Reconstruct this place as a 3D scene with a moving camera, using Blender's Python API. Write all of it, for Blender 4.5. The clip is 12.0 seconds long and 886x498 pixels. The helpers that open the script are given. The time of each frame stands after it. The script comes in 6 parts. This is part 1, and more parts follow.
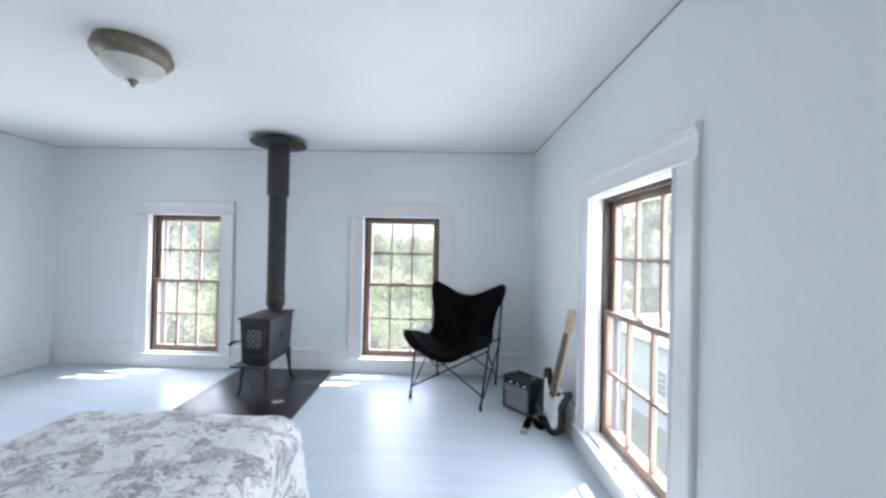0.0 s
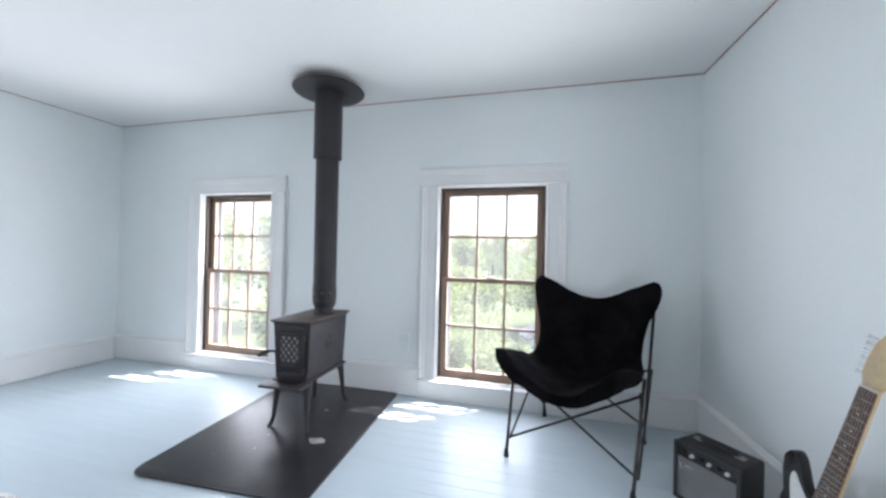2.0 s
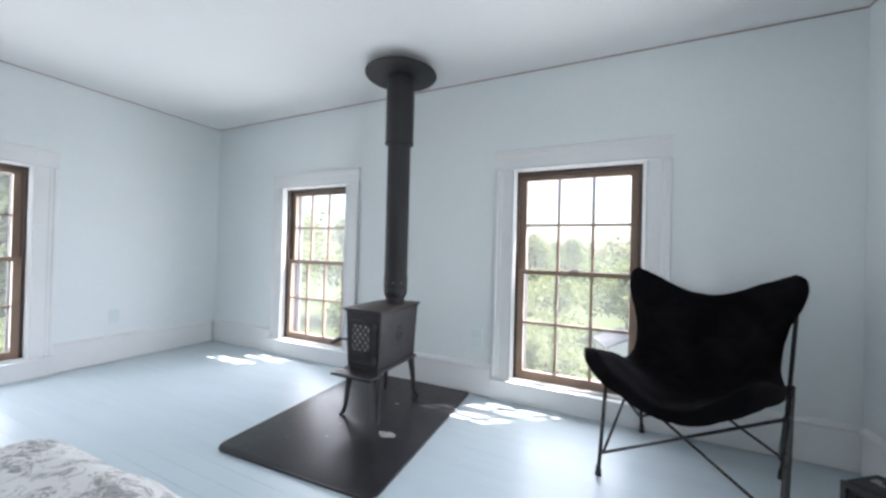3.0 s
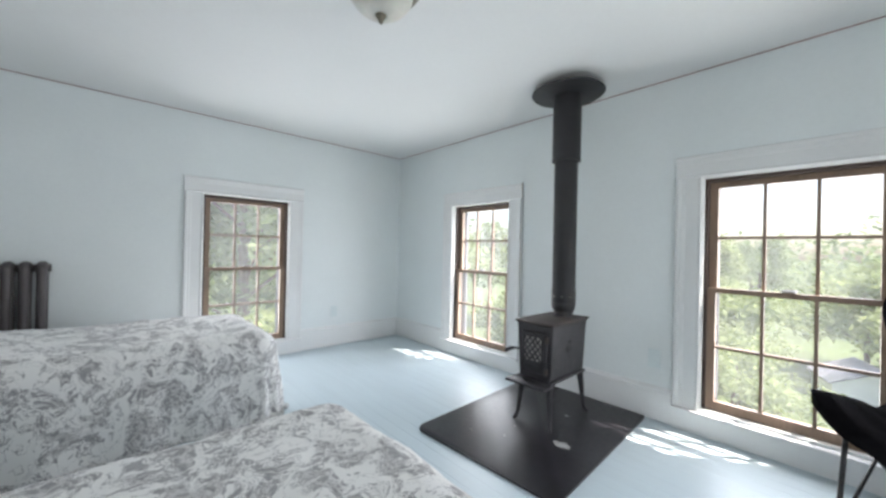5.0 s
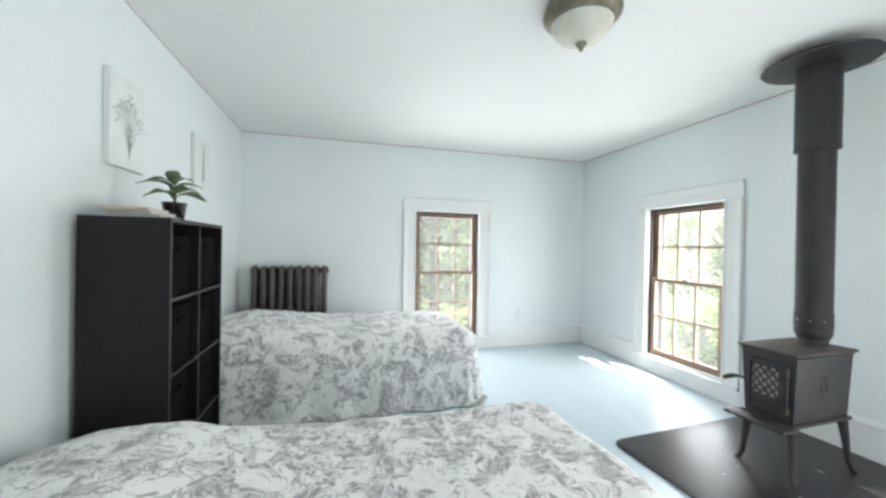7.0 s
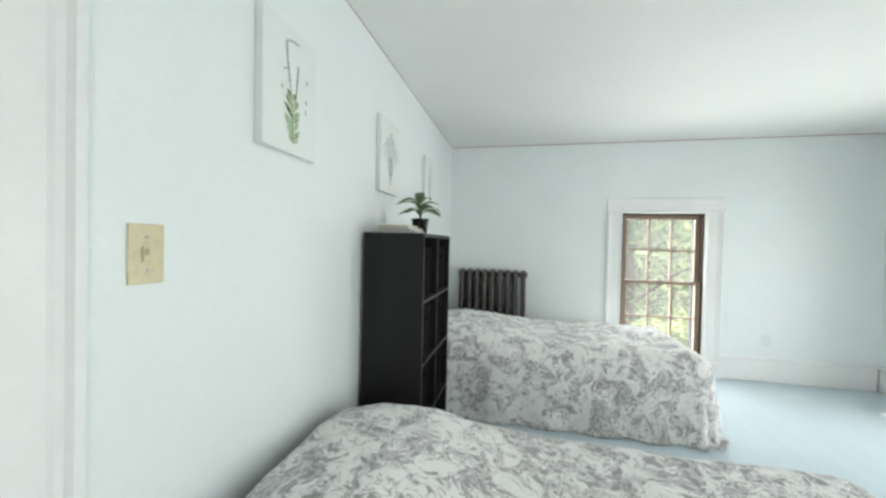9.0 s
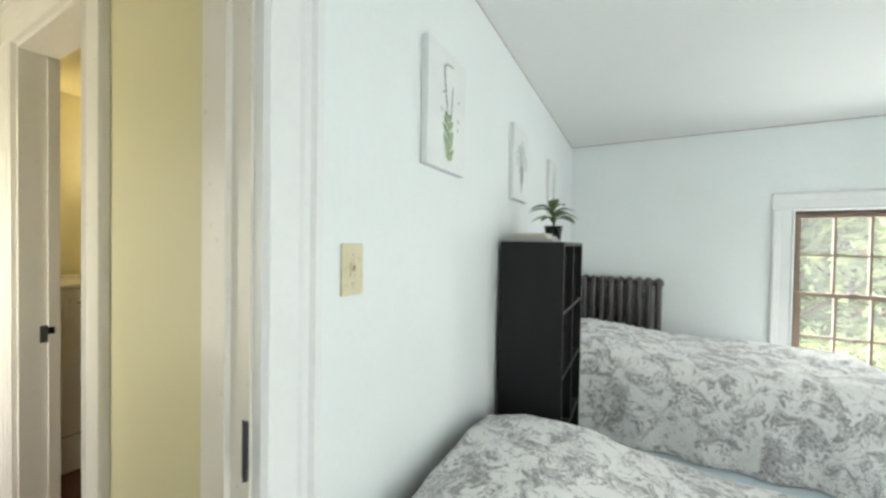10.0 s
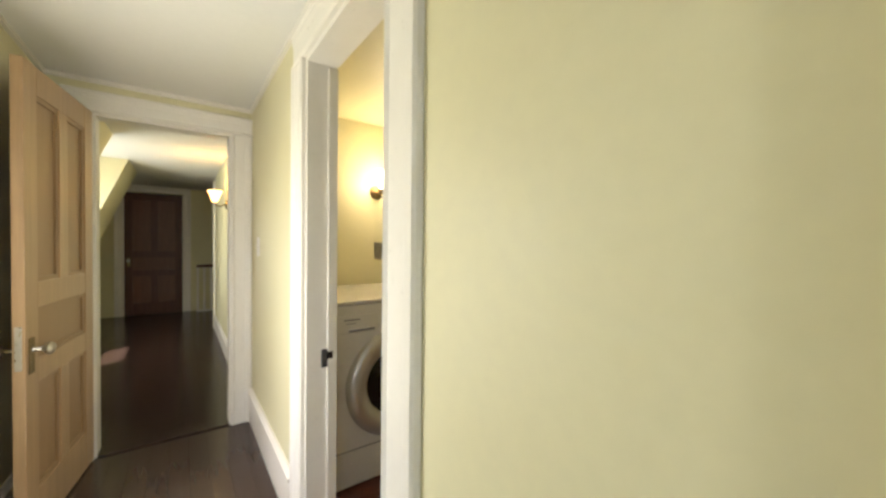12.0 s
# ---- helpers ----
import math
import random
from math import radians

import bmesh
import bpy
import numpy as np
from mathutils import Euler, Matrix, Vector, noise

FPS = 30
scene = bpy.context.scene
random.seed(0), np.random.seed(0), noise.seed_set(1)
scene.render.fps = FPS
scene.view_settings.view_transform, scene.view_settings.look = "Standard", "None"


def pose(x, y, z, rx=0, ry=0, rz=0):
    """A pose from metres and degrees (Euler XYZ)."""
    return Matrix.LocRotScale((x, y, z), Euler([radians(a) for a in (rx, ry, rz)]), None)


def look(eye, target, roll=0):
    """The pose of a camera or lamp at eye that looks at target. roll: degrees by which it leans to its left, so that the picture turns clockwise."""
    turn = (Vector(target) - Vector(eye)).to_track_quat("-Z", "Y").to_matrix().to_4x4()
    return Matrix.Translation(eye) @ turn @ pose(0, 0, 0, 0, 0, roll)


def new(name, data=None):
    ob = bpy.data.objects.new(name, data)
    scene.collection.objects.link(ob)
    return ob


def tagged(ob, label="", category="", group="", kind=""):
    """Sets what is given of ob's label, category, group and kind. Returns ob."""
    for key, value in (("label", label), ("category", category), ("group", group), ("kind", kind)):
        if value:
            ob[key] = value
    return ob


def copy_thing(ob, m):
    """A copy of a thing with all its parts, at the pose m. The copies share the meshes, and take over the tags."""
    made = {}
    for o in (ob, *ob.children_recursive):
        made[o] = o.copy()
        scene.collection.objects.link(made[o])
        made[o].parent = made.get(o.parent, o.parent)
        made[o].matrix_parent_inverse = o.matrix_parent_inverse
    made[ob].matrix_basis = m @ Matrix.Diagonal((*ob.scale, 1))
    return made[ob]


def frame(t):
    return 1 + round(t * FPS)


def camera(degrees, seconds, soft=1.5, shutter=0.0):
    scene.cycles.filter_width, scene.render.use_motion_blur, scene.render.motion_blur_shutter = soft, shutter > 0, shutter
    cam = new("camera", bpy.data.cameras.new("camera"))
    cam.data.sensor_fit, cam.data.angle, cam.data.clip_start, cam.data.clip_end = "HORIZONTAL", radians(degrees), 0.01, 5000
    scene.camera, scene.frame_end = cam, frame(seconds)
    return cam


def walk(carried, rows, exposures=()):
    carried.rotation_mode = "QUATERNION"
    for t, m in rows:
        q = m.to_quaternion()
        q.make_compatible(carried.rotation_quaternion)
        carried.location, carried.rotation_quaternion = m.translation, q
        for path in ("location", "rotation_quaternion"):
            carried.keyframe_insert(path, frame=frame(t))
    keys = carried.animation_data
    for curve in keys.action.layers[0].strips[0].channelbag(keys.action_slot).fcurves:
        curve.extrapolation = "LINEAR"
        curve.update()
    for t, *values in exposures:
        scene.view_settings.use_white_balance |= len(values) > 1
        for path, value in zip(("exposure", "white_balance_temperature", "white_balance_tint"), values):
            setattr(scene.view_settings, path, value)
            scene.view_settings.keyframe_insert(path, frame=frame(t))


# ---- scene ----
cam = camera(101.8, 12.0, soft=2.7)
PATH = [
    (0, (0.059, 0.256, 1.231), (0.014, 2.255, 1.241), 1.2),
    (0.5, (0.028, 0.53, 1.196), (-0.071, 2.528, 1.215), 1.1),
    (1, (0.007, 0.832, 1.181), (-0.192, 2.822, 1.193), 1.2),
    (1.5, (-0.061, 1.091, 1.144), (-0.402, 3.062, 1.154), 1.2),
    (2, (-0.112, 1.301, 1.082), (-0.621, 3.235, 1.096), 1.2),
    (2.5, (-0.158, 1.435, 1.021), (-0.849, 3.312, 1.034), 1.3),
    (3, (-0.207, 1.453, 0.995), (-1.068, 3.258, 1.011), 1.5),
    (4.8, (-0.257, 1.242, 1.058), (-1.675, 2.653, 1.069), 1.5),
    (5, (-0.253, 1.224, 1.08), (-1.737, 2.565, 1.087), 1.3),
    (5.5, (-0.199, 1.154, 1.111), (-1.825, 2.318, 1.113), 1.3),
    (6, (-0.149, 1.101, 1.132), (-1.898, 2.07, 1.133), 1.2),
    (6.5, (-0.161, 1.061, 1.142), (-2.012, 1.818, 1.14), 1.2),
    (7, (-0.177, 1.025, 1.145), (-2.105, 1.558, 1.134), 1.0),
    (7.2, (-0.152, 0.999, 1.157), (-2.105, 1.427, 1.141), 1.0),
    (8.8, (-0.215, 0.858, 1.187), (-2.183, 0.506, 1.141), 0.6),
    (9, (-0.199, 0.819, 1.197), (-2.153, 0.395, 1.164), 1.3),
    (9.5, (-0.157, 0.763, 1.215), (-2.034, 0.071, 1.188), 0.9),
    (10, (-0.138, 0.663, 1.226), (-1.901, -0.282, 1.194), 0.9),
    (10.5, (-0.121, 0.507, 1.251), (-1.738, -0.67, 1.213), 0.8),
    (11, (-0.12, 0.334, 1.273), (-1.585, -1.027, 1.239), 0.7),
    (11.5, (-0.161, 0.124, 1.279), (-1.473, -1.385, 1.244), 0.7),
    (12, (-0.215, -0.114, 1.287), (-1.392, -1.731, 1.254), 0.6),
]
EXPOSURES = [
    (0.0, 1.47, 6090, 21), (1.0, 1.38, 6090, 21), (1.5, 1.42, 6170, 20), (2.0, 1.58, 6260, 19), (2.5, 1.60, 6300, 18), (3.0, 1.42, 6330, 18), (5.0, 1.33, 6550, 15), (5.5, 1.55, 6580, 14), (7.0, 1.84, 6700, 11), (9.0, 1.75, 6900, 9), (9.5, 1.75, 6980, 9), (10.5, 1.91, 7000, 10), (11.0, 1.95, 6960, 12), (12.0, 2.19, 6640, 12),
]
walk(cam, [(t, look(eye, target, roll)) for t, eye, target, roll in PATH], EXPOSURES)

# ---- world, sun and lamps ----
SUN_ELEV, SUN_AZ = 58.4, 53.0          # degrees above the horizon; from +y towards +x
world = bpy.data.worlds.new("sky")
scene.world = world
world.use_nodes = True
wn = world.node_tree.nodes
sky = wn.new("ShaderNodeTexSky")
sky.sky_type, sky.sun_disc = "NISHITA", False
sky.sun_elevation, sky.sun_rotation = radians(SUN_ELEV), radians(SUN_AZ)
sky.air_density, sky.dust_density, sky.ozone_density = 1.0, 3.0, 1.0
wn["Background"].inputs[1].default_value = 0.15
world.node_tree.links.new(sky.outputs[0], wn["Background"].inputs[0])


def lamp(name, kind, energy, colour, m, **extra):
    data = bpy.data.lights.new(name, kind)
    data.energy, data.color = energy, colour
    if kind == "SUN":
        data.angle = extra["angle"]
    if kind == "AREA":
        data.shape, data.size, data.size_y = "RECTANGLE", extra["size"], extra["size_y"]
    if kind == "POINT":
        data.shadow_soft_size = extra["radius"]
    ob = new(name, data)
    ob.matrix_world = m
    return ob


ce, se = math.cos(radians(SUN_ELEV)), math.sin(radians(SUN_ELEV))
sun_at = Vector((math.sin(radians(SUN_AZ)) * ce, math.cos(radians(SUN_AZ)) * ce, se)) * 60
lamp("sun", "SUN", 5.0, (1.0, 0.95, 0.86), look(sun_at, (0, 0, 0)), angle=radians(0.4))

# the bedroom, the hall and the doorways, in metres
WEST, EAST, SOUTH, NORTH, CEIL = -4.01, 0.868, 0.067, 3.86, 2.22
# the old east wall runs slightly out of square from the north corner
SKEW = Matrix.Translation((EAST, NORTH, 0)) @ Matrix.Rotation(radians(1.66), 4, "Z") @ Matrix.Translation((-EAST, -NORTH, 0))
HALL_W, HALL_E, HALL_S, HALL_CEIL = -0.625, 0.40, -3.0, 2.21
WIN_Z0, THICK = 0.15, 0.17
EAST_WIN_Y, EAST_WIN_W = 2.075, 0.79
# windows: name, pose of the middle of the opening on the wall's inner face (local +y points out), width, depth of the white lining, top
WINDOWS = [
    ("window_1", pose(-2.645, NORTH, 0, 0, 0, 0), 0.74, 0.030, 1.545),
    ("window_2", pose(-0.440, NORTH, 0, 0, 0, 0), 0.765, 0.030, 1.558),
    ("window_3", SKEW @ pose(EAST, EAST_WIN_Y, 0, 0, 0, -90), EAST_WIN_W, 0.072, 1.572),
    ("window_4", pose(WEST, 2.142, 0, 0, 0, 90), 0.735, 0.030, 1.535),
]
SKYLIGHT = {"window_1": 8.6, "window_2": 7.2, "window_3": 7.4, "window_4": 7.8}
for wname, wm, ww, _, _ in WINDOWS:
    lamp("daylight_" + wname, "AREA", SKYLIGHT[wname], (0.93, 0.97, 1.0), wm @ pose(0, 0.158, 0.86, -90, 0, 0), size=ww - 0.1, size_y=1.3)
# fill lamp added to brighten the hall; no window is seen on this side
lamp("hall_fill", "AREA", 3.7, (1.0, 0.96, 0.88), pose(HALL_E - 0.004, -1.55, 1.10, 0, 90, 0), size=1.1, size_y=0.75)
lamp("daylight_dormer", "AREA", 5.0, (0.97, 1.0, 0.95), pose(0.985, -4.95, 1.375, 0, 90, 0), size=0.6, size_y=0.65)
lamp("sconce_glow", "POINT", 1.3, (1.0, 0.72, 0.36), pose(-0.50, -4.75, 1.79), radius=0.05)
lamp("laundry_glow", "POINT", 2.3, (1.0, 0.85, 0.60), pose(-1.40, -2.42, 1.76), radius=0.06)

# ---- materials ----
MATS = {}


def ramp(nt, src, stops):
    r = nt.nodes.new("ShaderNodeValToRGB")
    el = r.color_ramp.elements
    el[0].position, el[0].color = stops[0][0], (*stops[0][1], 1)
    el[1].position, el[1].color = stops[-1][0], (*stops[-1][1], 1)
    for p, c in stops[1:-1]:
        e = el.new(p)
        e.color = (*c, 1)
    nt.links.new(src, r.inputs[0])
    return r.outputs[0]


def coords(nt, scale=(1, 1, 1), world_space=False):
    tc = nt.nodes.new("ShaderNodeTexCoord")
    mp = nt.nodes.new("ShaderNodeMapping")
    mp.inputs["Scale"].default_value = scale
    if world_space:
        geo = nt.nodes.new("ShaderNodeNewGeometry")
        nt.links.new(geo.outputs["Position"], mp.inputs[0])
    else:
        nt.links.new(tc.outputs["Object"], mp.inputs[0])
    return mp.outputs[0]


def noise_tex(nt, vec, scale, detail=4.0, rough=0.55, distort=0.0):
    n = nt.nodes.new("ShaderNodeTexNoise")
    n.inputs["Scale"].default_value, n.inputs["Detail"].default_value = scale, detail
    n.inputs["Roughness"].default_value, n.inputs["Distortion"].default_value = rough, distort
    nt.links.new(vec, n.inputs["Vector"])
    return n.outputs["Fac"]


def mixc(nt, fac, a, b, blend="MIX"):
    m = nt.nodes.new("ShaderNodeMix")
    m.data_type, m.blend_type = "RGBA", blend
    for sock, v in ((m.inputs[0], fac), (m.inputs[6], a), (m.inputs[7], b)):
        if isinstance(v, (float, int)):
            sock.default_value = v
        elif isinstance(v, tuple):
            sock.default_value = (*v, 1)
        else:
            nt.links.new(v, sock)
    return m.outputs[2]


def maths(nt, op, a, b=0.5):
    m = nt.nodes.new("ShaderNodeMath")
    m.operation = op
    for sock, v in ((m.inputs[0], a), (m.inputs[1], b)):
        if isinstance(v, (float, int)):
            sock.default_value = v
        else:
            nt.links.new(v, sock)
    return m.outputs[0]


def bump(nt, bsdf, height, strength, dist=0.01):
    b = nt.nodes.new("ShaderNodeBump")
    b.inputs["Strength"].default_value, b.inputs["Distance"].default_value = strength, dist
    nt.links.new(height, b.inputs["Height"])
    nt.links.new(b.outputs[0], bsdf.inputs["Normal"])


def material(name):
    m = bpy.data.materials.new(name)
    m.use_nodes = True
    MATS[name] = m
    return m, m.node_tree, m.node_tree.nodes["Principled BSDF"]


def surface(name, colour, rough=0.5, metal=0.0, vary=0.08, scale=6.0, grain=60.0, bumpy=0.15, stretch=(1, 1, 1), world_space=False,
            rough_vary=0.1, per_object=0.0, coat=0.0, spec=0.5):
    """Paint, wood, metal or stone: the base colour with two scales of unevenness, fine relief and uneven gloss."""
    m, nt, b = material(name)
    vec = coords(nt, stretch, world_space)
    big, fine = noise_tex(nt, vec, scale, 3), noise_tex(nt, vec, grain, 5)
    dark = tuple(c * (1 - vary * 1.6) for c in colour)
    light = tuple(min(1, c * (1 + vary)) for c in colour)
    col = ramp(nt, big, [(0.3, dark), (0.7, light)])
    col = mixc(nt, 0.35, col, ramp(nt, fine, [(0.3, dark), (0.7, light)]))
    if per_object:
        info = nt.nodes.new("ShaderNodeObjectInfo")
        val = maths(nt, "ADD", maths(nt, "MULTIPLY", info.outputs["Random"], per_object), 1 - per_object / 2)
        hsv = nt.nodes.new("ShaderNodeHueSaturation")
        nt.links.new(val, hsv.inputs["Value"])
        nt.links.new(col, hsv.inputs["Color"])
        col = hsv.outputs[0]
    nt.links.new(col, b.inputs["Base Color"])
    b.inputs["Metallic"].default_value = metal
    b.inputs["Specular IOR Level"].default_value = spec
    b.inputs["Coat Weight"].default_value = coat
    r = ramp(nt, fine, [(0.25, (max(0.02, rough - rough_vary),) * 3), (0.75, (min(1, rough + rough_vary),) * 3)])
    nt.links.new(r, b.inputs["Roughness"])
    if bumpy:
        bump(nt, b, fine, bumpy, 0.004)
    return m


WALL = surface("pale_blue_wall_paint", (0.785, 0.836, 0.842), 0.55, vary=0.03, scale=1.2, grain=45, bumpy=0.12, world_space=True)
CEILING = surface("white_ceiling_paint", (0.82, 0.835, 0.83), 0.7, vary=0.025, scale=0.8, grain=40, bumpy=0.10, world_space=True)
TRIM = surface("white_trim_paint", (0.80, 0.815, 0.815), 0.38, vary=0.03, scale=3, grain=50, bumpy=0.08, world_space=True)
HALL_TRIM = surface("cream_trim_paint", (0.79, 0.755, 0.69), 0.35, vary=0.03, scale=3, grain=50, bumpy=0.08, world_space=True)
HALL_PAINT = surface("yellow_green_wall_paint", (0.70, 0.65, 0.42), 0.5, vary=0.04, scale=1.0, grain=30, bumpy=0.12, world_space=True)
HALL_CEILING = surface("off_white_ceiling_paint", (0.76, 0.75, 0.72), 0.7, vary=0.03, scale=0.8, grain=40, bumpy=0.1, world_space=True)
FLOOR_PAINT = surface("pale_blue_floor_paint", (0.575, 0.675, 0.722), 0.32, spec=0.45, vary=0.03, scale=1.6, grain=18, bumpy=0.0, rough_vary=0.025, stretch=(1, 6, 1), world_space=True, per_object=0.025)
FLOOR_GAP = surface("dark_joint", (0.47, 0.565, 0.61), 0.6, vary=0.2, world_space=True)
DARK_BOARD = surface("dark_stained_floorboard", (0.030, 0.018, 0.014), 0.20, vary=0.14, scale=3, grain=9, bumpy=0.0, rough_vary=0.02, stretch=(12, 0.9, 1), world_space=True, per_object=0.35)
RED_TILE = surface("red_brown_floorboard", (0.16, 0.05, 0.03), 0.35, vary=0.25, scale=5, grain=40, bumpy=0.2, world_space=True, per_object=0.3)
SASH_WOOD = surface("brown_sash_wood", (0.275, 0.19, 0.135), 0.45, vary=0.2, scale=10, grain=70, bumpy=0.2, stretch=(1, 1, 0.2))
JAMB_WOOD = surface("dark_brown_window_jamb", (0.06, 0.038, 0.03), 0.5, vary=0.25, scale=10, grain=70, bumpy=0.2, stretch=(1, 1, 0.2))
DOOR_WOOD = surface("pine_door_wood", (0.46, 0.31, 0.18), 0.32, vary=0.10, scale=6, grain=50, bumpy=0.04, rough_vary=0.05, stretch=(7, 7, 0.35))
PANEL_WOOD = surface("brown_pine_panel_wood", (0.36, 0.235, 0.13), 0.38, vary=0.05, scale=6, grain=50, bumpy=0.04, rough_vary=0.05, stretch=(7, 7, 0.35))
DARK_PANEL = surface("dark_stained_panel_wood", (0.14, 0.052, 0.029), 0.34, spec=0.3, vary=0.15, scale=6, grain=50, bumpy=0.05, stretch=(5, 5, 0.5))
DARK_DOOR = surface("dark_stained_door_wood", (0.10, 0.038, 0.022), 0.42, spec=0.3, vary=0.2, scale=6, grain=50, bumpy=0.05, stretch=(5, 5, 0.5))
RUSTY_IRON = surface("rusty_cast_iron", (0.085, 0.068, 0.062), 0.6, metal=0.2, vary=0.3, scale=9, grain=120, bumpy=0.4)
STEEL_RING = surface("satin_steel", (0.58, 0.57, 0.55), 0.34, metal=0.6, vary=0.03, rough_vary=0.02, bumpy=0)
IRON = surface("black_cast_iron", (0.050, 0.047, 0.052), 0.5, metal=0.3, vary=0.3, scale=9, grain=160, bumpy=0.4)
PIPE = surface("matt_black_stovepipe", (0.028, 0.028, 0.031), 0.5, metal=0.2, vary=0.2, scale=5, grain=80, bumpy=0.08)
RADIATOR = surface("grey_black_radiator_enamel", (0.095, 0.085, 0.088), 0.38, metal=0.4, vary=0.2, scale=7, grain=120, bumpy=0.2)
BLACK_WOOD = surface("black_brown_laminate", (0.009, 0.0085, 0.010), 0.5, spec=0.3, vary=0.2, scale=6, grain=90, bumpy=0.08, stretch=(3, 3, 0.4))
BLACK_CLOTH = surface("black_bin_fabric", (0.0045, 0.004, 0.0045), 0.95, spec=0.08, vary=0.25, scale=12, grain=300, bumpy=0.4)
BLACK_METAL = surface("black_tube_enamel", (0.02, 0.02, 0.022), 0.3, metal=0.3, vary=0.15, grain=120, bumpy=0.05)
BLACK_PLASTIC = surface("black_gloss_lacquer", (0.012, 0.012, 0.013), 0.16, vary=0.1, grain=90, bumpy=0.02)
TOLEX = surface("black_textured_vinyl", (0.016, 0.016, 0.017), 0.5, vary=0.2, scale=12, grain=260, bumpy=0.5)
GRILLE = surface("silver_grey_grille_cloth", (0.20, 0.20, 0.21), 0.75, vary=0.15, scale=6, grain=320, bumpy=0.5)
PEARL = surface("white_plastic", (0.72, 0.72, 0.70), 0.25, vary=0.04, grain=80, bumpy=0.02)
MAPLE = surface("maple_neck_wood", (0.60, 0.46, 0.27), 0.35, vary=0.12, scale=12, grain=90, bumpy=0.05, stretch=(1, 1, 0.2))
ROSEWOOD = surface("rosewood_fretboard", (0.11, 0.06, 0.04), 0.5, vary=0.3, scale=20, grain=120, bumpy=0.1, stretch=(1, 1, 0.2))
CHROME = surface("chrome", (0.72, 0.72, 0.72), 0.18, metal=1.0, vary=0.05, bumpy=0.0)
NICKEL = surface("worn_nickel", (0.46, 0.44, 0.41), 0.32, metal=1.0, vary=0.15, grain=60, bumpy=0.05)
BRONZE = surface("brushed_bronze", (0.23, 0.21, 0.165), 0.42, metal=0.75, vary=0.25, scale=20, grain=140, bumpy=0.3)
IVORY = surface("ivory_plastic", (0.62, 0.57, 0.38), 0.3, vary=0.04, bumpy=0.02)
WHITE_PLATE = surface("painted_outlet_plate", (0.72, 0.80, 0.81), 0.35, vary=0.03, bumpy=0.02)
WASHER = surface("white_washer_enamel", (0.74, 0.72, 0.68), 0.22, vary=0.03, bumpy=0.02)
CANVAS = surface("white_canvas", (0.77, 0.805, 0.80), 0.85, vary=0.03, scale=8, grain=200, bumpy=0.2)
PRINT_GREEN = surface("printed_leaf_green", (0.40, 0.52, 0.32), 0.85, vary=0.3, scale=40, bumpy=0)
PRINT_GREY = surface("printed_grey_green", (0.42, 0.48, 0.49), 0.85, vary=0.3, scale=40, bumpy=0)
PRINT_PALE = surface("printed_pale_sage", (0.45, 0.50, 0.42), 0.85, vary=0.3, scale=40, bumpy=0)
LEAF = surface("waxy_houseplant_leaf", (0.17, 0.235, 0.13), 0.4, vary=0.3, scale=25, grain=80, bumpy=0.15)
STEM = surface("plant_stem", (0.12, 0.16, 0.06), 0.6, vary=0.2)
SOIL = surface("potting_soil", (0.04, 0.028, 0.02), 0.95, vary=0.4, grain=120, bumpy=0.8)
PAPER = surface("book_paper", (0.70, 0.68, 0.60), 0.85, vary=0.1, scale=3, grain=300, stretch=(1, 1, 20), bumpy=0.2)
BOOK_A = surface("pale_grey_book_cover", (0.50, 0.55, 0.60), 0.5, vary=0.1)
BOOK_B = surface("cream_book_cover", (0.66, 0.60, 0.46), 0.5, vary=0.1)
BOOK_C = surface("white_book_cover", (0.68, 0.68, 0.68), 0.5, vary=0.08)
RUSSET = surface("red_brown_crack_line", (0.34, 0.20, 0.185), 0.8, vary=0.3, bumpy=0, world_space=True)
BRASS = surface("tarnished_brass", (0.25, 0.18, 0.09), 0.4, metal=0.9, vary=0.3, grain=80, bumpy=0.1)
HEADBOARD = surface("pale_added_headboard", (0.66, 0.73, 0.70), 0.45, vary=0.04, bumpy=0.05)
SHEET = surface("white_mattress_ticking", (0.7, 0.7, 0.68), 0.9, vary=0.05, grain=200, bumpy=0.3)
CHECK_W = surface("white_strap_check", (0.65, 0.65, 0.63), 0.7, vary=0.08, bumpy=0.1)
SIDING = surface("white_clapboard_paint", (0.80, 0.81, 0.79), 0.6, vary=0.08, scale=1, grain=20, bumpy=0.1)
ROOFING = surface("pale_metal_roofing", (0.45, 0.47, 0.50), 0.45, vary=0.1, scale=1, grain=12, bumpy=0.1)
GREY_ROOF = surface("grey_shingle_roof", (0.22, 0.22, 0.25), 0.85, vary=0.2, scale=1, grain=14, bumpy=0.3)
DARK_PANE = surface("dark_far_window_glass", (0.05, 0.06, 0.07), 0.1, vary=0.2, bumpy=0)
BARK = surface("grey_brown_bark", (0.14, 0.10, 0.075), 0.95, vary=0.35, scale=4, grain=30, bumpy=0.8, stretch=(4, 4, 0.8))
GRASS = surface("summer_grass", (0.10, 0.135, 0.05), 0.95, vary=0.35, scale=0.25, grain=6, bumpy=0.6, world_space=True)


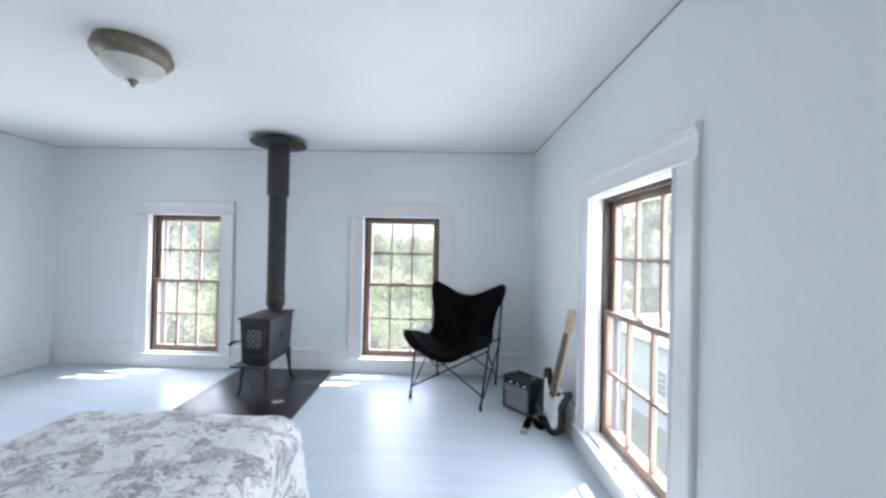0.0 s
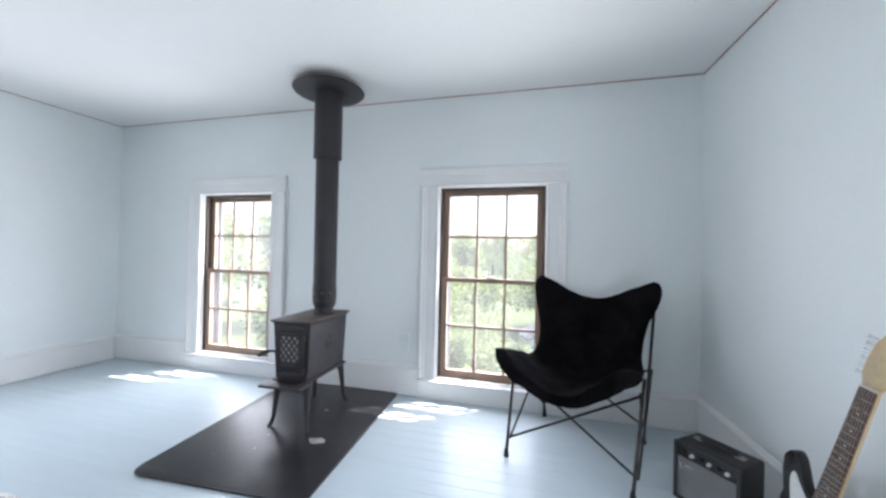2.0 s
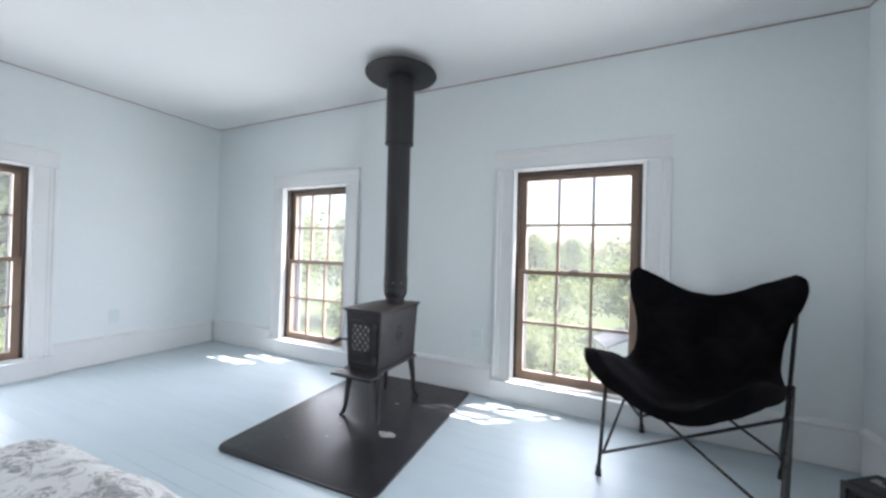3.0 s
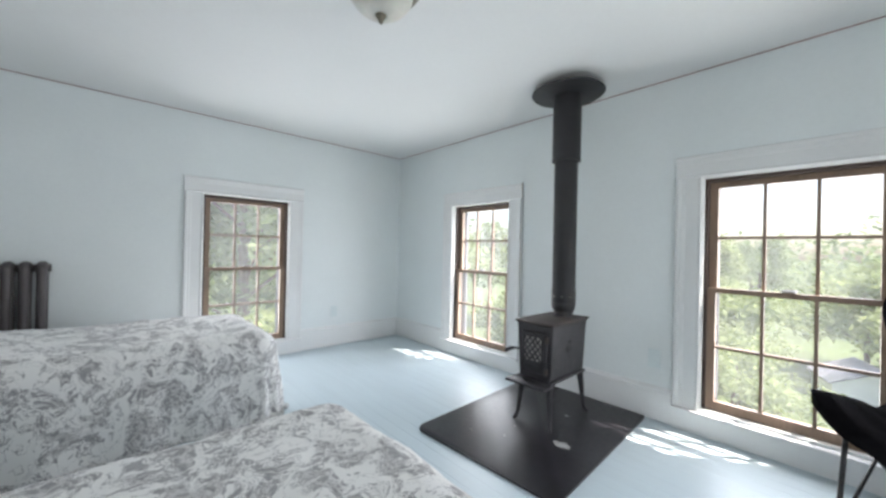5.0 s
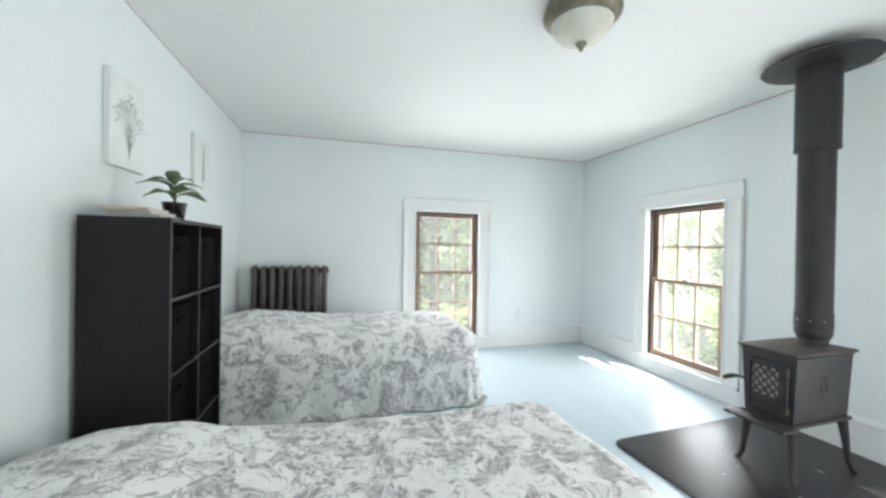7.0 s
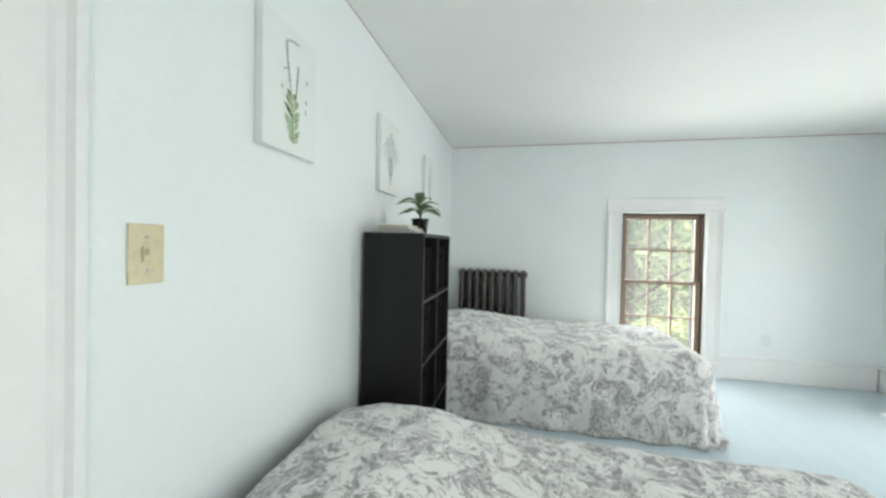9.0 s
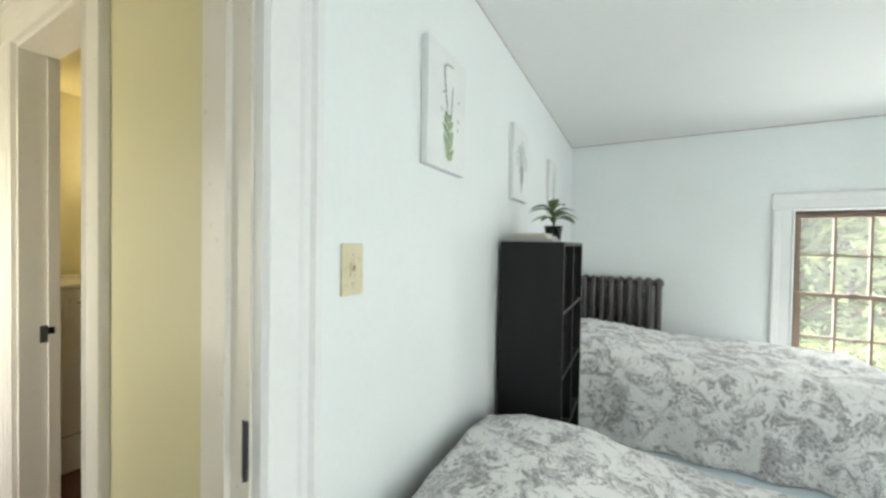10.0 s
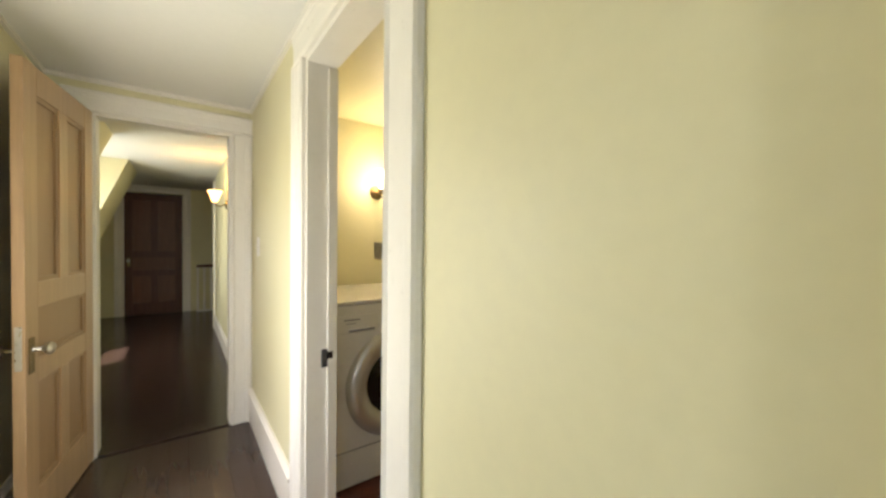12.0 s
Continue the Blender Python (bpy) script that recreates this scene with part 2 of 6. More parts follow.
def foliage(name, a, b):
    m, nt, p = material(name)
    geo = nt.nodes.new("ShaderNodeNewGeometry")
    col = ramp(nt, geo.outputs["Random Per Island"], [(0.0, a), (1.0, b)])
    nt.links.new(col, p.inputs["Base Color"])
    p.inputs["Roughness"].default_value = 0.6
    tr = nt.nodes.new("ShaderNodeBsdfTranslucent")
    nt.links.new(col, tr.inputs[0])
    mx = nt.nodes.new("ShaderNodeMixShader")
    mx.inputs[0].default_value = 0.5
    nt.links.new(p.outputs[0], mx.inputs[1])
    nt.links.new(tr.outputs[0], mx.inputs[2])
    nt.links.new(mx.outputs[0], nt.nodes["Material Output"].inputs[0])
    return m


LEAVES_LIGHT = foliage("light_green_leaves", (0.21, 0.26, 0.10), (0.38, 0.44, 0.21))
LEAVES_DEEP = foliage("deep_green_leaves", (0.15, 0.20, 0.085), (0.30, 0.36, 0.19))
LEAVES_BLUE = foliage("blue_green_needles", (0.07, 0.11, 0.07), (0.15, 0.21, 0.14))


def glass_pane():
    m, nt, p = material("window_glass")
    nt.nodes.remove(p)
    lw = nt.nodes.new("ShaderNodeLayerWeight")
    lw.inputs[0].default_value = 0.5
    gloss = maths(nt, "ADD", maths(nt, "MULTIPLY", maths(nt, "POWER", lw.outputs["Facing"], 4.0), 0.18), 0.02)
    clear, film = nt.nodes.new("ShaderNodeBsdfTransparent"), nt.nodes.new("ShaderNodeBsdfTranslucent")
    clear.inputs[0].default_value = (0.97, 0.98, 0.97, 1)
    film.inputs[0].default_value = (0.85, 0.87, 0.85, 1)
    tr = nt.nodes.new("ShaderNodeMixShader")
    tr.inputs[0].default_value = 0.030
    nt.links.new(clear.outputs[0], tr.inputs[1])
    nt.links.new(film.outputs[0], tr.inputs[2])
    gl = nt.nodes.new("ShaderNodeBsdfGlossy")
    gl.inputs["Roughness"].default_value = 0.02
    mx = nt.nodes.new("ShaderNodeMixShader")
    nt.links.new(gloss, mx.inputs[0])
    nt.links.new(tr.outputs[0], mx.inputs[1])
    nt.links.new(gl.outputs[0], mx.inputs[2])
    nt.links.new(mx.outputs[0], nt.nodes["Material Output"].inputs[0])
    return m


GLASS = glass_pane()


def opal(name, colour, emit, strength):
    m, nt, p = material(name)
    vec = coords(nt)
    n = noise_tex(nt, vec, 14, 4, 0.6, 1.2)
    nt.links.new(ramp(nt, n, [(0.35, tuple(c * 0.9 for c in colour)), (0.65, colour)]), p.inputs["Base Color"])
    p.inputs["Roughness"].default_value = 0.4
    p.inputs["Subsurface Weight"].default_value = 0.15
    p.inputs["Emission Color"].default_value = (*emit, 1)
    p.inputs["Emission Strength"].default_value = strength
    return m


ALABASTER = opal("alabaster_glass_unlit", (0.66, 0.66, 0.60), (1, 1, 1), 0.0)
LIT_SHADE = opal("lit_amber_glass", (0.8, 0.6, 0.3), (1.0, 0.60, 0.18), 1.5)
LIT_WHITE = opal("lit_white_glass", (0.8, 0.75, 0.6), (1.0, 0.80, 0.45), 4.0)


def toile():
    """White cotton with a printed grey scene of scrolls, leaves and blots, and a soft weave."""
    m, nt, p = material("grey_toile_cotton")
    vec = coords(nt)
    warp = nt.nodes.new("ShaderNodeTexNoise")
    warp.inputs["Scale"].default_value, warp.inputs["Detail"].default_value = 7.0, 2.0
    nt.links.new(vec, warp.inputs["Vector"])
    vm = nt.nodes.new("ShaderNodeVectorMath")
    vm.operation = "MULTIPLY_ADD"
    vm.inputs[1].default_value = (0.22, 0.22, 0.22)
    nt.links.new(warp.outputs["Color"], vm.inputs[0])
    nt.links.new(vec, vm.inputs[2])
    clusters = noise_tex(nt, vm.outputs[0], 9.5, 2.0, 0.5, 0.6)
    scroll = noise_tex(nt, vm.outputs[0], 11.0, 3.0, 0.55, 1.4)
    fine = noise_tex(nt, vm.outputs[0], 38.0, 4.0, 0.65, 1.5)
    vor = nt.nodes.new("ShaderNodeTexVoronoi")
    vor.inputs["Scale"].default_value = 30.0
    nt.links.new(vm.outputs[0], vor.inputs["Vector"])
    # bunches of leaves and figures, garland lines between them, hatching inside them
    bunch = ramp(nt, clusters, [(0.482, (0, 0, 0)), (0.512, (1, 1, 1))])
    core = ramp(nt, clusters, [(0.56, (0, 0, 0)), (0.62, (1, 1, 1))])
    leaf = ramp(nt, maths(nt, "ADD", vor.outputs["Distance"], maths(nt, "MULTIPLY", fine, 0.35)), [(0.50, (1, 1, 1)), (0.60, (0.04, 0.04, 0.04))])
    garland = ramp(nt, maths(nt, "ABSOLUTE", maths(nt, "SUBTRACT", scroll, 0.5)), [(0.008, (1, 1, 1)), (0.019, (0, 0, 0))])
    hatch = ramp(nt, maths(nt, "ABSOLUTE", maths(nt, "SUBTRACT", fine, 0.5)), [(0.008, (1, 1, 1)), (0.035, (0, 0, 0))])
    leaves = mixc(nt, 1.0, bunch, leaf, "MULTIPLY")
    lines = mixc(nt, 1.0, garland, ramp(nt, clusters, [(0.30, (0.2, 0.2, 0.2)), (0.42, (0.9, 0.9, 0.9))]), "MULTIPLY")
    inner = mixc(nt, 1.0, hatch, bunch, "MULTIPLY")
    col = mixc(nt, leaves, (0.86, 0.86, 0.845), (0.40, 0.395, 0.405))
    col = mixc(nt, maths(nt, "MULTIPLY", core, 0.40), col, (0.33, 0.325, 0.33))
    col = mixc(nt, lines, col, (0.36, 0.355, 0.365))
    col = mixc(nt, maths(nt, "MULTIPLY", inner, 0.85), col, (0.20, 0.195, 0.205))
    nt.links.new(col, p.inputs["Base Color"])
    p.inputs["Roughness"].default_value = 0.85
    p.inputs["Sheen Weight"].default_value = 0.2
    bump(nt, p, noise_tex(nt, vec, 240, 2), 0.25, 0.003)
    return m


TOILE = toile()


def fur():
    m, nt, p = material("black_plush_fur")
    vec = coords(nt)
    big, fine = noise_tex(nt, vec, 7, 3, 0.6, 0.8), noise_tex(nt, vec, 170, 6, 0.7)
    nt.links.new(ramp(nt, big, [(0.35, (0.002, 0.002, 0.0025)), (0.65, (0.009, 0.008, 0.010))]), p.inputs["Base Color"])
    p.inputs["Roughness"].default_value = 0.95
    p.inputs["Specular IOR Level"].default_value = 0.06
    p.inputs["Sheen Weight"].default_value = 0.01
    p.inputs["Sheen Roughness"].default_value = 0.5
    bump(nt, p, fine, 0.9, 0.012)
    return m


FUR = fur()


def hearth():
    """Black hearth board: semi-gloss, scuffed."""
    m, nt, p = material("black_hearth_board")
    vec = coords(nt)
    big, fine = noise_tex(nt, vec, 3, 4), noise_tex(nt, vec, 45, 6)
    col = ramp(nt, big, [(0.3, (0.007, 0.0065, 0.009)), (0.7, (0.026, 0.023, 0.028))])
    nt.links.new(col, p.inputs["Base Color"])
    p.inputs["Specular IOR Level"].default_value = 0.55
    nt.links.new(ramp(nt, fine, [(0.3, (0.30,) * 3), (0.7, (0.40,) * 3)]), p.inputs["Roughness"])
    bump(nt, p, fine, 0.04, 0.004)
    return m


HEARTH = hearth()
# hall boards: dark stain lightened, the light falling on them put into the colour
HALL_BOARD = surface("lit_brown_stained_floorboard", (0.050, 0.031, 0.025), 0.22, vary=0.07, scale=3, grain=9, bumpy=0.0, rough_vary=0.012, stretch=(14, 0.8, 1), world_space=True, per_object=0.35)
MICA = surface("sooty_mica", (0.30, 0.29, 0.28), 0.22, vary=0.35, scale=30, grain=120, bumpy=0.1)
CHIP = surface("worn_grey_chip", (0.42, 0.42, 0.42), 0.8, vary=0.3, scale=30, grain=120, bumpy=0.3)

# ---- mesh helpers ----
def box(bm, x0, x1, y0, y1, z0, z1, m=None):
    vs = [bm.verts.new((x, y, z)) for x in (x0, x1) for y in (y0, y1) for z in (z0, z1)]
    for f in ((0, 1, 3, 2), (4, 6, 7, 5), (0, 4, 5, 1), (2, 3, 7, 6), (0, 2, 6, 4), (1, 5, 7, 3)):
        bm.faces.new([vs[i] for i in f])
    if m is not None:
        for v in vs:
            v.co = m @ v.co
    return vs


def boxes(*items):
    bm = bmesh.new()
    for it in items:
        box(bm, *it)
    return bm


def soft_box(x0, x1, y0, y1, z0, z1, r=0.004, seg=2):
    bm = bmesh.new()
    box(bm, x0, x1, y0, y1, z0, z1)
    bmesh.ops.bevel(bm, geom=list(bm.edges), offset=r, segments=seg, affect="EDGES", profile=0.5)
    return bm


def tube(bm, pts, r, seg=10, closed=False):
    """A round bar along a row of points; r is one radius or one for each point."""
    pts = [Vector(p) for p in pts]
    n = len(pts)
    rad = r if isinstance(r, (list, tuple)) else [r] * n
    rings, side = [], None
    for i, p in enumerate(pts):
        a = pts[(i - 1) % n] if (i or closed) else p
        b = pts[(i + 1) % n] if (i < n - 1 or closed) else p
        d = (b - a).normalized()
        if side is None:
            side = d.orthogonal().normalized()
        side = (side - d * side.dot(d)).normalized()
        up = d.cross(side)
        rings.append([bm.verts.new(p + (side * math.cos(t) + up * math.sin(t)) * rad[i]) for t in (2 * math.pi * k / seg for k in range(seg))])
    for i in range(n if closed else n - 1):
        A, B = rings[i], rings[(i + 1) % n]
        for k in range(seg):
            bm.faces.new((A[k], A[(k + 1) % seg], B[(k + 1) % seg], B[k]))
    if not closed:
        bm.faces.new(rings[0][::-1])
        bm.faces.new(rings[-1])
    return bm


def lathe(profile, seg=32, m=None):
    """Turned body round the z axis from (radius, height) pairs, from the foot upwards."""
    bm = bmesh.new()
    rings = []
    for r, z in profile:
        if r < 1e-5:
            rings.append([bm.verts.new((0, 0, z))])
        else:
            rings.append([bm.verts.new((r * math.cos(2 * math.pi * k / seg), r * math.sin(2 * math.pi * k / seg), z)) for k in range(seg)])
    for A, B in zip(rings, rings[1:]):
        for k in range(seg):
            q = (k + 1) % seg
            if len(A) == 1 and len(B) > 1:
                bm.faces.new((A[0], B[q], B[k]))
            elif len(B) == 1 and len(A) > 1:
                bm.faces.new((A[k], A[q], B[0]))
            elif len(A) > 1:
                bm.faces.new((A[k], A[q], B[q], B[k]))
    if m is not None:
        bm.transform(m)
    return bm


def plate(outline, z0, z1, m=None, bevel=0.0):
    """A flat outline (x, y) given thickness from z0 to z1."""
    bm = bmesh.new()
    lo, hi = [bm.verts.new((x, y, z0)) for x, y in outline], [bm.verts.new((x, y, z1)) for x, y in outline]
    n = len(outline)
    bm.faces.new(lo[::-1])
    bm.faces.new(hi)
    for i in range(n):
        bm.faces.new((lo[i], lo[(i + 1) % n], hi[(i + 1) % n], hi[i]))
    if bevel:
        rim = [e for e in bm.edges if abs(e.verts[0].co.z - e.verts[1].co.z) < 1e-6]
        bmesh.ops.bevel(bm, geom=rim, offset=bevel, segments=2, affect="EDGES", profile=0.5)
    if m is not None:
        bm.transform(m)
    return bm


def smooth_loop(pts, steps=6):
    """A closed smooth curve through the points."""
    out, n = [], len(pts)
    for i in range(n):
        p0, p1, p2, p3 = (Vector(pts[(i + k) % n]) for k in (-1, 0, 1, 2))
        for s in range(steps):
            t = s / steps
            out.append(tuple(0.5 * ((2 * p1) + (p2 - p0) * t + (2 * p0 - 5 * p1 + 4 * p2 - p3) * t * t + (3 * p1 - p0 - 3 * p2 + p3) * t ** 3)))
    return out


def rounded_rect(w, d, r, seg=6):
    out = []
    for cx, cy, a0 in ((w / 2 - r, d / 2 - r, 0), (-w / 2 + r, d / 2 - r, 90), (-w / 2 + r, -d / 2 + r, 180), (w / 2 - r, -d / 2 + r, 270)):
        for k in range(seg + 1):
            a = radians(a0 + 90 * k / seg)
            out.append((cx + r * math.cos(a), cy + r * math.sin(a)))
    return out


def mesh_of(name, bm, mat, smooth=False):
    bmesh.ops.recalc_face_normals(bm, faces=bm.faces)
    me = bpy.data.meshes.new(name)
    bm.to_mesh(me)
    bm.free()
    me.materials.append(mat)
    if smooth:
        me.polygons.foreach_set("use_smooth", [True] * len(me.polygons))
        me.set_sharp_from_angle(angle=radians(40))
    return me


def part(name, bm, mat, parent, label="", smooth=False):
    ob = new(name, mesh_of(name, bm, mat, smooth))
    ob.parent = parent
    return tagged(ob, label)


def thing(name, label, category, m=None, group="", kind=""):
    ob = new(name)
    ob.empty_display_size = 0.1
    if m is not None:
        ob.matrix_world = m
    return tagged(ob, label, category, group, kind)


def solid(name, bm, mat, label, category, kind="", group="", smooth=False, m=None):
    ob = new(name, mesh_of(name, bm, mat, smooth))
    if m is not None:
        ob.matrix_world = m
    return tagged(ob, label, category, group, kind)


def wall(name, along, a0, a1, b0, b1, z0, z1, mat, label, holes=()):
    """A wall along x or y from a0 to a1, b0 to b1 thick, with openings (from, to, bottom, top) cut through."""
    bm = bmesh.new()

    def put(p, q, lo, hi):
        if q - p > 1e-4 and hi - lo > 1e-4:
            box(bm, p, q, b0, b1, lo, hi) if along == "x" else box(bm, b0, b1, p, q, lo, hi)
    at = a0
    for p, q, lo, hi in sorted(holes):
        put(at, p, z0, z1)
        put(p, q, z0, lo)
        put(p, q, hi, z1)
        at = q
    put(at, a1, z0, z1)
    return solid(name, bm, mat, label, "wall", "structure")


# ---- the shell ----
T = THICK
def hole(c, w, top):
    return (c - w / 2, c + w / 2, WIN_Z0, top)


wall("wall_north", "x", WEST - T, EAST + T, NORTH, NORTH + T, 0, CEIL, WALL, "pale blue painted plaster wall with two windows", [hole(-2.645, 0.74, 1.545), hole(-0.440, 0.765, 1.558)])
wall("wall_east", "y", 0.0, NORTH - 0.0005, EAST, EAST + T, 0, CEIL, WALL, "pale blue painted plaster wall with one window", [hole(EAST_WIN_Y, EAST_WIN_W, 1.572)]).matrix_world = SKEW
wall("wall_west", "y", SOUTH, NORTH, WEST - T, WEST, 0, CEIL, WALL, "pale blue painted plaster wall behind the radiator", [hole(2.142, 0.735, 1.535)])
DOOR_X0, DOOR_X1, DOOR_H = -0.555, 0.27, 2.03
wall("wall_south", "x", WEST - T, EAST + 0.09, 0.0, SOUTH, 0, CEIL, WALL, "pale blue painted plaster wall with a doorway", [(DOOR_X0, DOOR_X1, 0, DOOR_H)])
wall("wall_hall_north", "x", WEST - T, EAST + T, -0.085, 0.0, 0, CEIL, HALL_PAINT, "yellow painted plaster wall round the bedroom doorway", [(DOOR_X0, DOOR_X1, 0, DOOR_H)])
solid("ceiling", boxes((WEST - T, EAST + 0.32, -0.085, NORTH + T, CEIL, CEIL + 0.12)), CEILING, "plain white painted plaster ceiling", "ceiling", "structure")

LD_Y0, LD_Y1 = -1.63, -0.90
wall("wall_hall_west", "y", HALL_S, -0.085, HALL_W - 0.12, HALL_W, 0, HALL_CEIL, HALL_PAINT, "yellow green painted hall wall with the laundry doorway", [(LD_Y0, LD_Y1, 0, 2.03)])
# the opening is added, unseen, to hold the hall's fill lamp
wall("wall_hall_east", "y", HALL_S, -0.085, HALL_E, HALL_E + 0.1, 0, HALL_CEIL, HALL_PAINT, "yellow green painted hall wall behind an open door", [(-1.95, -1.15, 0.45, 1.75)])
wall("wall_hall_end", "x", HALL_W - 0.12, 1.12, HALL_S - 0.12, HALL_S, 0, HALL_CEIL, HALL_PAINT, "yellow green painted wall round the hall doorway", [(-0.50, 0.20, 0, 2.02)])
solid("ceiling_hall", boxes((HALL_W - 0.12, HALL_E + 0.1, HALL_S - 0.12, -0.085, HALL_CEIL, HALL_CEIL + 0.13)), HALL_CEILING, "off-white painted hall ceiling", "ceiling", "structure")
# laundry room
wall("wall_laundry_south", "x", -2.4, HALL_W - 0.12, -2.72, -2.60, 0, HALL_CEIL, HALL_PAINT, "yellow painted laundry wall with a wall lamp")
wall("wall_laundry_west", "y", -2.72, -0.085, -2.5, -2.4, 0, HALL_CEIL, HALL_PAINT, "yellow painted laundry wall")
solid("ceiling_laundry", boxes((-2.5, HALL_W - 0.12, -2.72, -0.085, 2.16, HALL_CEIL + 0.13)), HALL_PAINT, "yellow painted laundry ceiling", "ceiling", "structure")
# landing beyond the hall doorway
FAR_Y = -8.12
wall("wall_landing_west", "y", -6.37, HALL_S - 0.12, HALL_W - 0.14, HALL_W, 0, HALL_CEIL, HALL_PAINT, "yellow green painted landing wall with a sconce")
wall("wall_landing_end", "x", -2.2, 1.2, FAR_Y - 0.12, FAR_Y, 0, HALL_CEIL, HALL_PAINT, "yellow painted wall round a dark door", [(-0.25, 0.57, 0, 2.10)])
wall("wall_landing_knee", "y", FAR_Y, HALL_S - 0.12, 1.0, 1.12, 0, HALL_CEIL, HALL_PAINT, "pale green painted knee wall with a dormer opening", [(-5.3, -4.6, 1.05, 1.7)])
wall("wall_stairwell_west", "y", FAR_Y, -6.37, -2.2, -2.1, 0, HALL_CEIL, HALL_PAINT, "yellow painted stairwell wall")
wall("wall_stairwell_north", "x", -2.2, HALL_W - 0.14, -6.37, -6.27, 0, HALL_CEIL, HALL_PAINT, "yellow painted stairwell wall")
solid("ceiling_landing", boxes((-2.2, 1.2, FAR_Y - 0.12, HALL_S - 0.12, HALL_CEIL, HALL_CEIL + 0.13)), HALL_CEILING, "off-white painted landing ceiling", "ceiling", "structure")
slope = bmesh.new()
for y0, y1 in ((-4.4, HALL_S - 0.12), (-6.6, -5.6)):
    v = [slope.verts.new(c) for c in ((0.27, y0, 2.21), (0.76, y0, 1.0), (1.0, y0, 1.0), (1.0, y0, 2.21), (0.27, y1, 2.21), (0.76, y1, 1.0), (1.0, y1, 1.0), (1.0, y1, 2.21))]
    for f in ((0, 1, 2, 3), (4, 7, 6, 5), (0, 4, 5, 1), (1, 5, 6, 2), (2, 6, 7, 3), (0, 3, 7, 4)):
        slope.faces.new([v[i] for i in f])
solid("wall_landing_slope", slope, HALL_PAINT, "pale green painted sloping wall under the eaves", "wall", "structure")
solid("wall_house_outer", boxes((1.2, 1.3, FAR_Y - 0.12, HALL_S, 0, 0.7), (HALL_E + 0.1, EAST + T, -0.28, -0.09, 0, CEIL)), SIDING, "white clapboard outer wall", "wall", "structure")
solid("wall_house_below", boxes((WEST - T, EAST + T, -8.3, NORTH + T - 0.01, -3.4, -0.13)), SIDING, "white clapboard storey below the bedroom", "wall", "structure")
solid("roof", boxes((WEST - 0.3, EAST + 0.35, -8.4, NORTH + 0.30, CEIL + 0.16, CEIL + 0.30)), GREY_ROOF, "grey roof deck above the rooms", "roof", "structure")

# ---- baseboards and trim ----
def baseboard(bm, along, a0, a1, face, into, h=0.225, t=0.018):
    """A board with a bevelled cap against the wall face; into is +1 or -1, the way into the room."""
    prof = [(0, 0.006), (t, 0.006), (t, h - 0.035), (t + 0.007, h - 0.03), (t + 0.007, h - 0.018), (t * 0.5, h), (0, h)]
    ends = []
    for a in (a0, a1):
        ends.append([bm.verts.new((a, face + into * p, z) if along == "x" else (face + into * p, a, z)) for p, z in prof])
    n = len(prof)
    for i in range(n):
        bm.faces.new((ends[0][i], ends[0][(i + 1) % n], ends[1][(i + 1) % n], ends[1][i]))
    bm.faces.new(ends[0])
    bm.faces.new(ends[1][::-1])


bb = bmesh.new()
for a0, a1 in ((WEST, -3.155), (-2.135, -0.963), (0.083, EAST)):
    baseboard(bb, "x", a0, a1, NORTH, -1)
be = bmesh.new()
for a0, a1 in ((SOUTH, EAST_WIN_Y - EAST_WIN_W / 2 - 0.14), (EAST_WIN_Y + EAST_WIN_W / 2 + 0.14, NORTH - 0.03)):
    baseboard(be, "y", a0, a1, EAST, -1)
be.transform(SKEW)
solid("baseboard_east", be, TRIM, "white painted baseboard below the sash window", "baseboard", "structure")
for a0, a1 in ((SOUTH, 1.63), (2.64, NORTH - 0.03)):
    baseboard(bb, "y", a0, a1, WEST, 1)
baseboard(bb, "x", WEST + 0.03, -0.70, SOUTH, 1)
baseboard(bb, "x", 0.42, EAST - 0.03, SOUTH, 1)
solid("baseboard", bb, TRIM, "white painted baseboard with a moulded cap", "baseboard", "structure")
hb = bmesh.new()
baseboard(hb, "y", HALL_S, -1.80, HALL_W, 1, 0.24, 0.02)
baseboard(hb, "y", -0.73, -0.085, HALL_W, 1, 0.24, 0.02)
baseboard(hb, "y", HALL_S, -0.3, HALL_E, -1, 0.24, 0.02)
baseboard(hb, "y", -6.3, HALL_S - 0.12, HALL_W, 1, 0.20, 0.02)
solid("baseboard_hall", hb, HALL_TRIM, "cream painted baseboard along the hall", "baseboard", "structure")
LT = 0.005
crack = boxes((WEST, EAST, NORTH - LT, NORTH, CEIL - LT, CEIL - 0.0005), (WEST, WEST + LT, SOUTH, NORTH - LT, CEIL - LT, CEIL - 0.0005),
              (WEST + LT, EAST - LT, SOUTH, SOUTH + 0.002, CEIL - 0.003, CEIL - 0.0005))
box(crack, EAST - LT, EAST, SOUTH + 0.003, NORTH - LT - 0.001, CEIL - LT, CEIL - 0.0005, SKEW)
solid("trim_ceiling_line", crack, RUSSET, "thin red-brown line where wall meets ceiling", "trim", "structure")
solid("trim_hall_crown", boxes((HALL_W, HALL_E, HALL_S, HALL_S + 0.022, HALL_CEIL - 0.022, HALL_CEIL), (HALL_W, HALL_W + 0.018, HALL_S + 0.022, -0.085, HALL_CEIL - 0.022, HALL_CEIL),
                               (HALL_E - 0.018, HALL_E, HALL_S + 0.022, -0.085, HALL_CEIL - 0.022, HALL_CEIL)), HALL_TRIM, "narrow white strip under the hall ceiling", "trim", "structure")


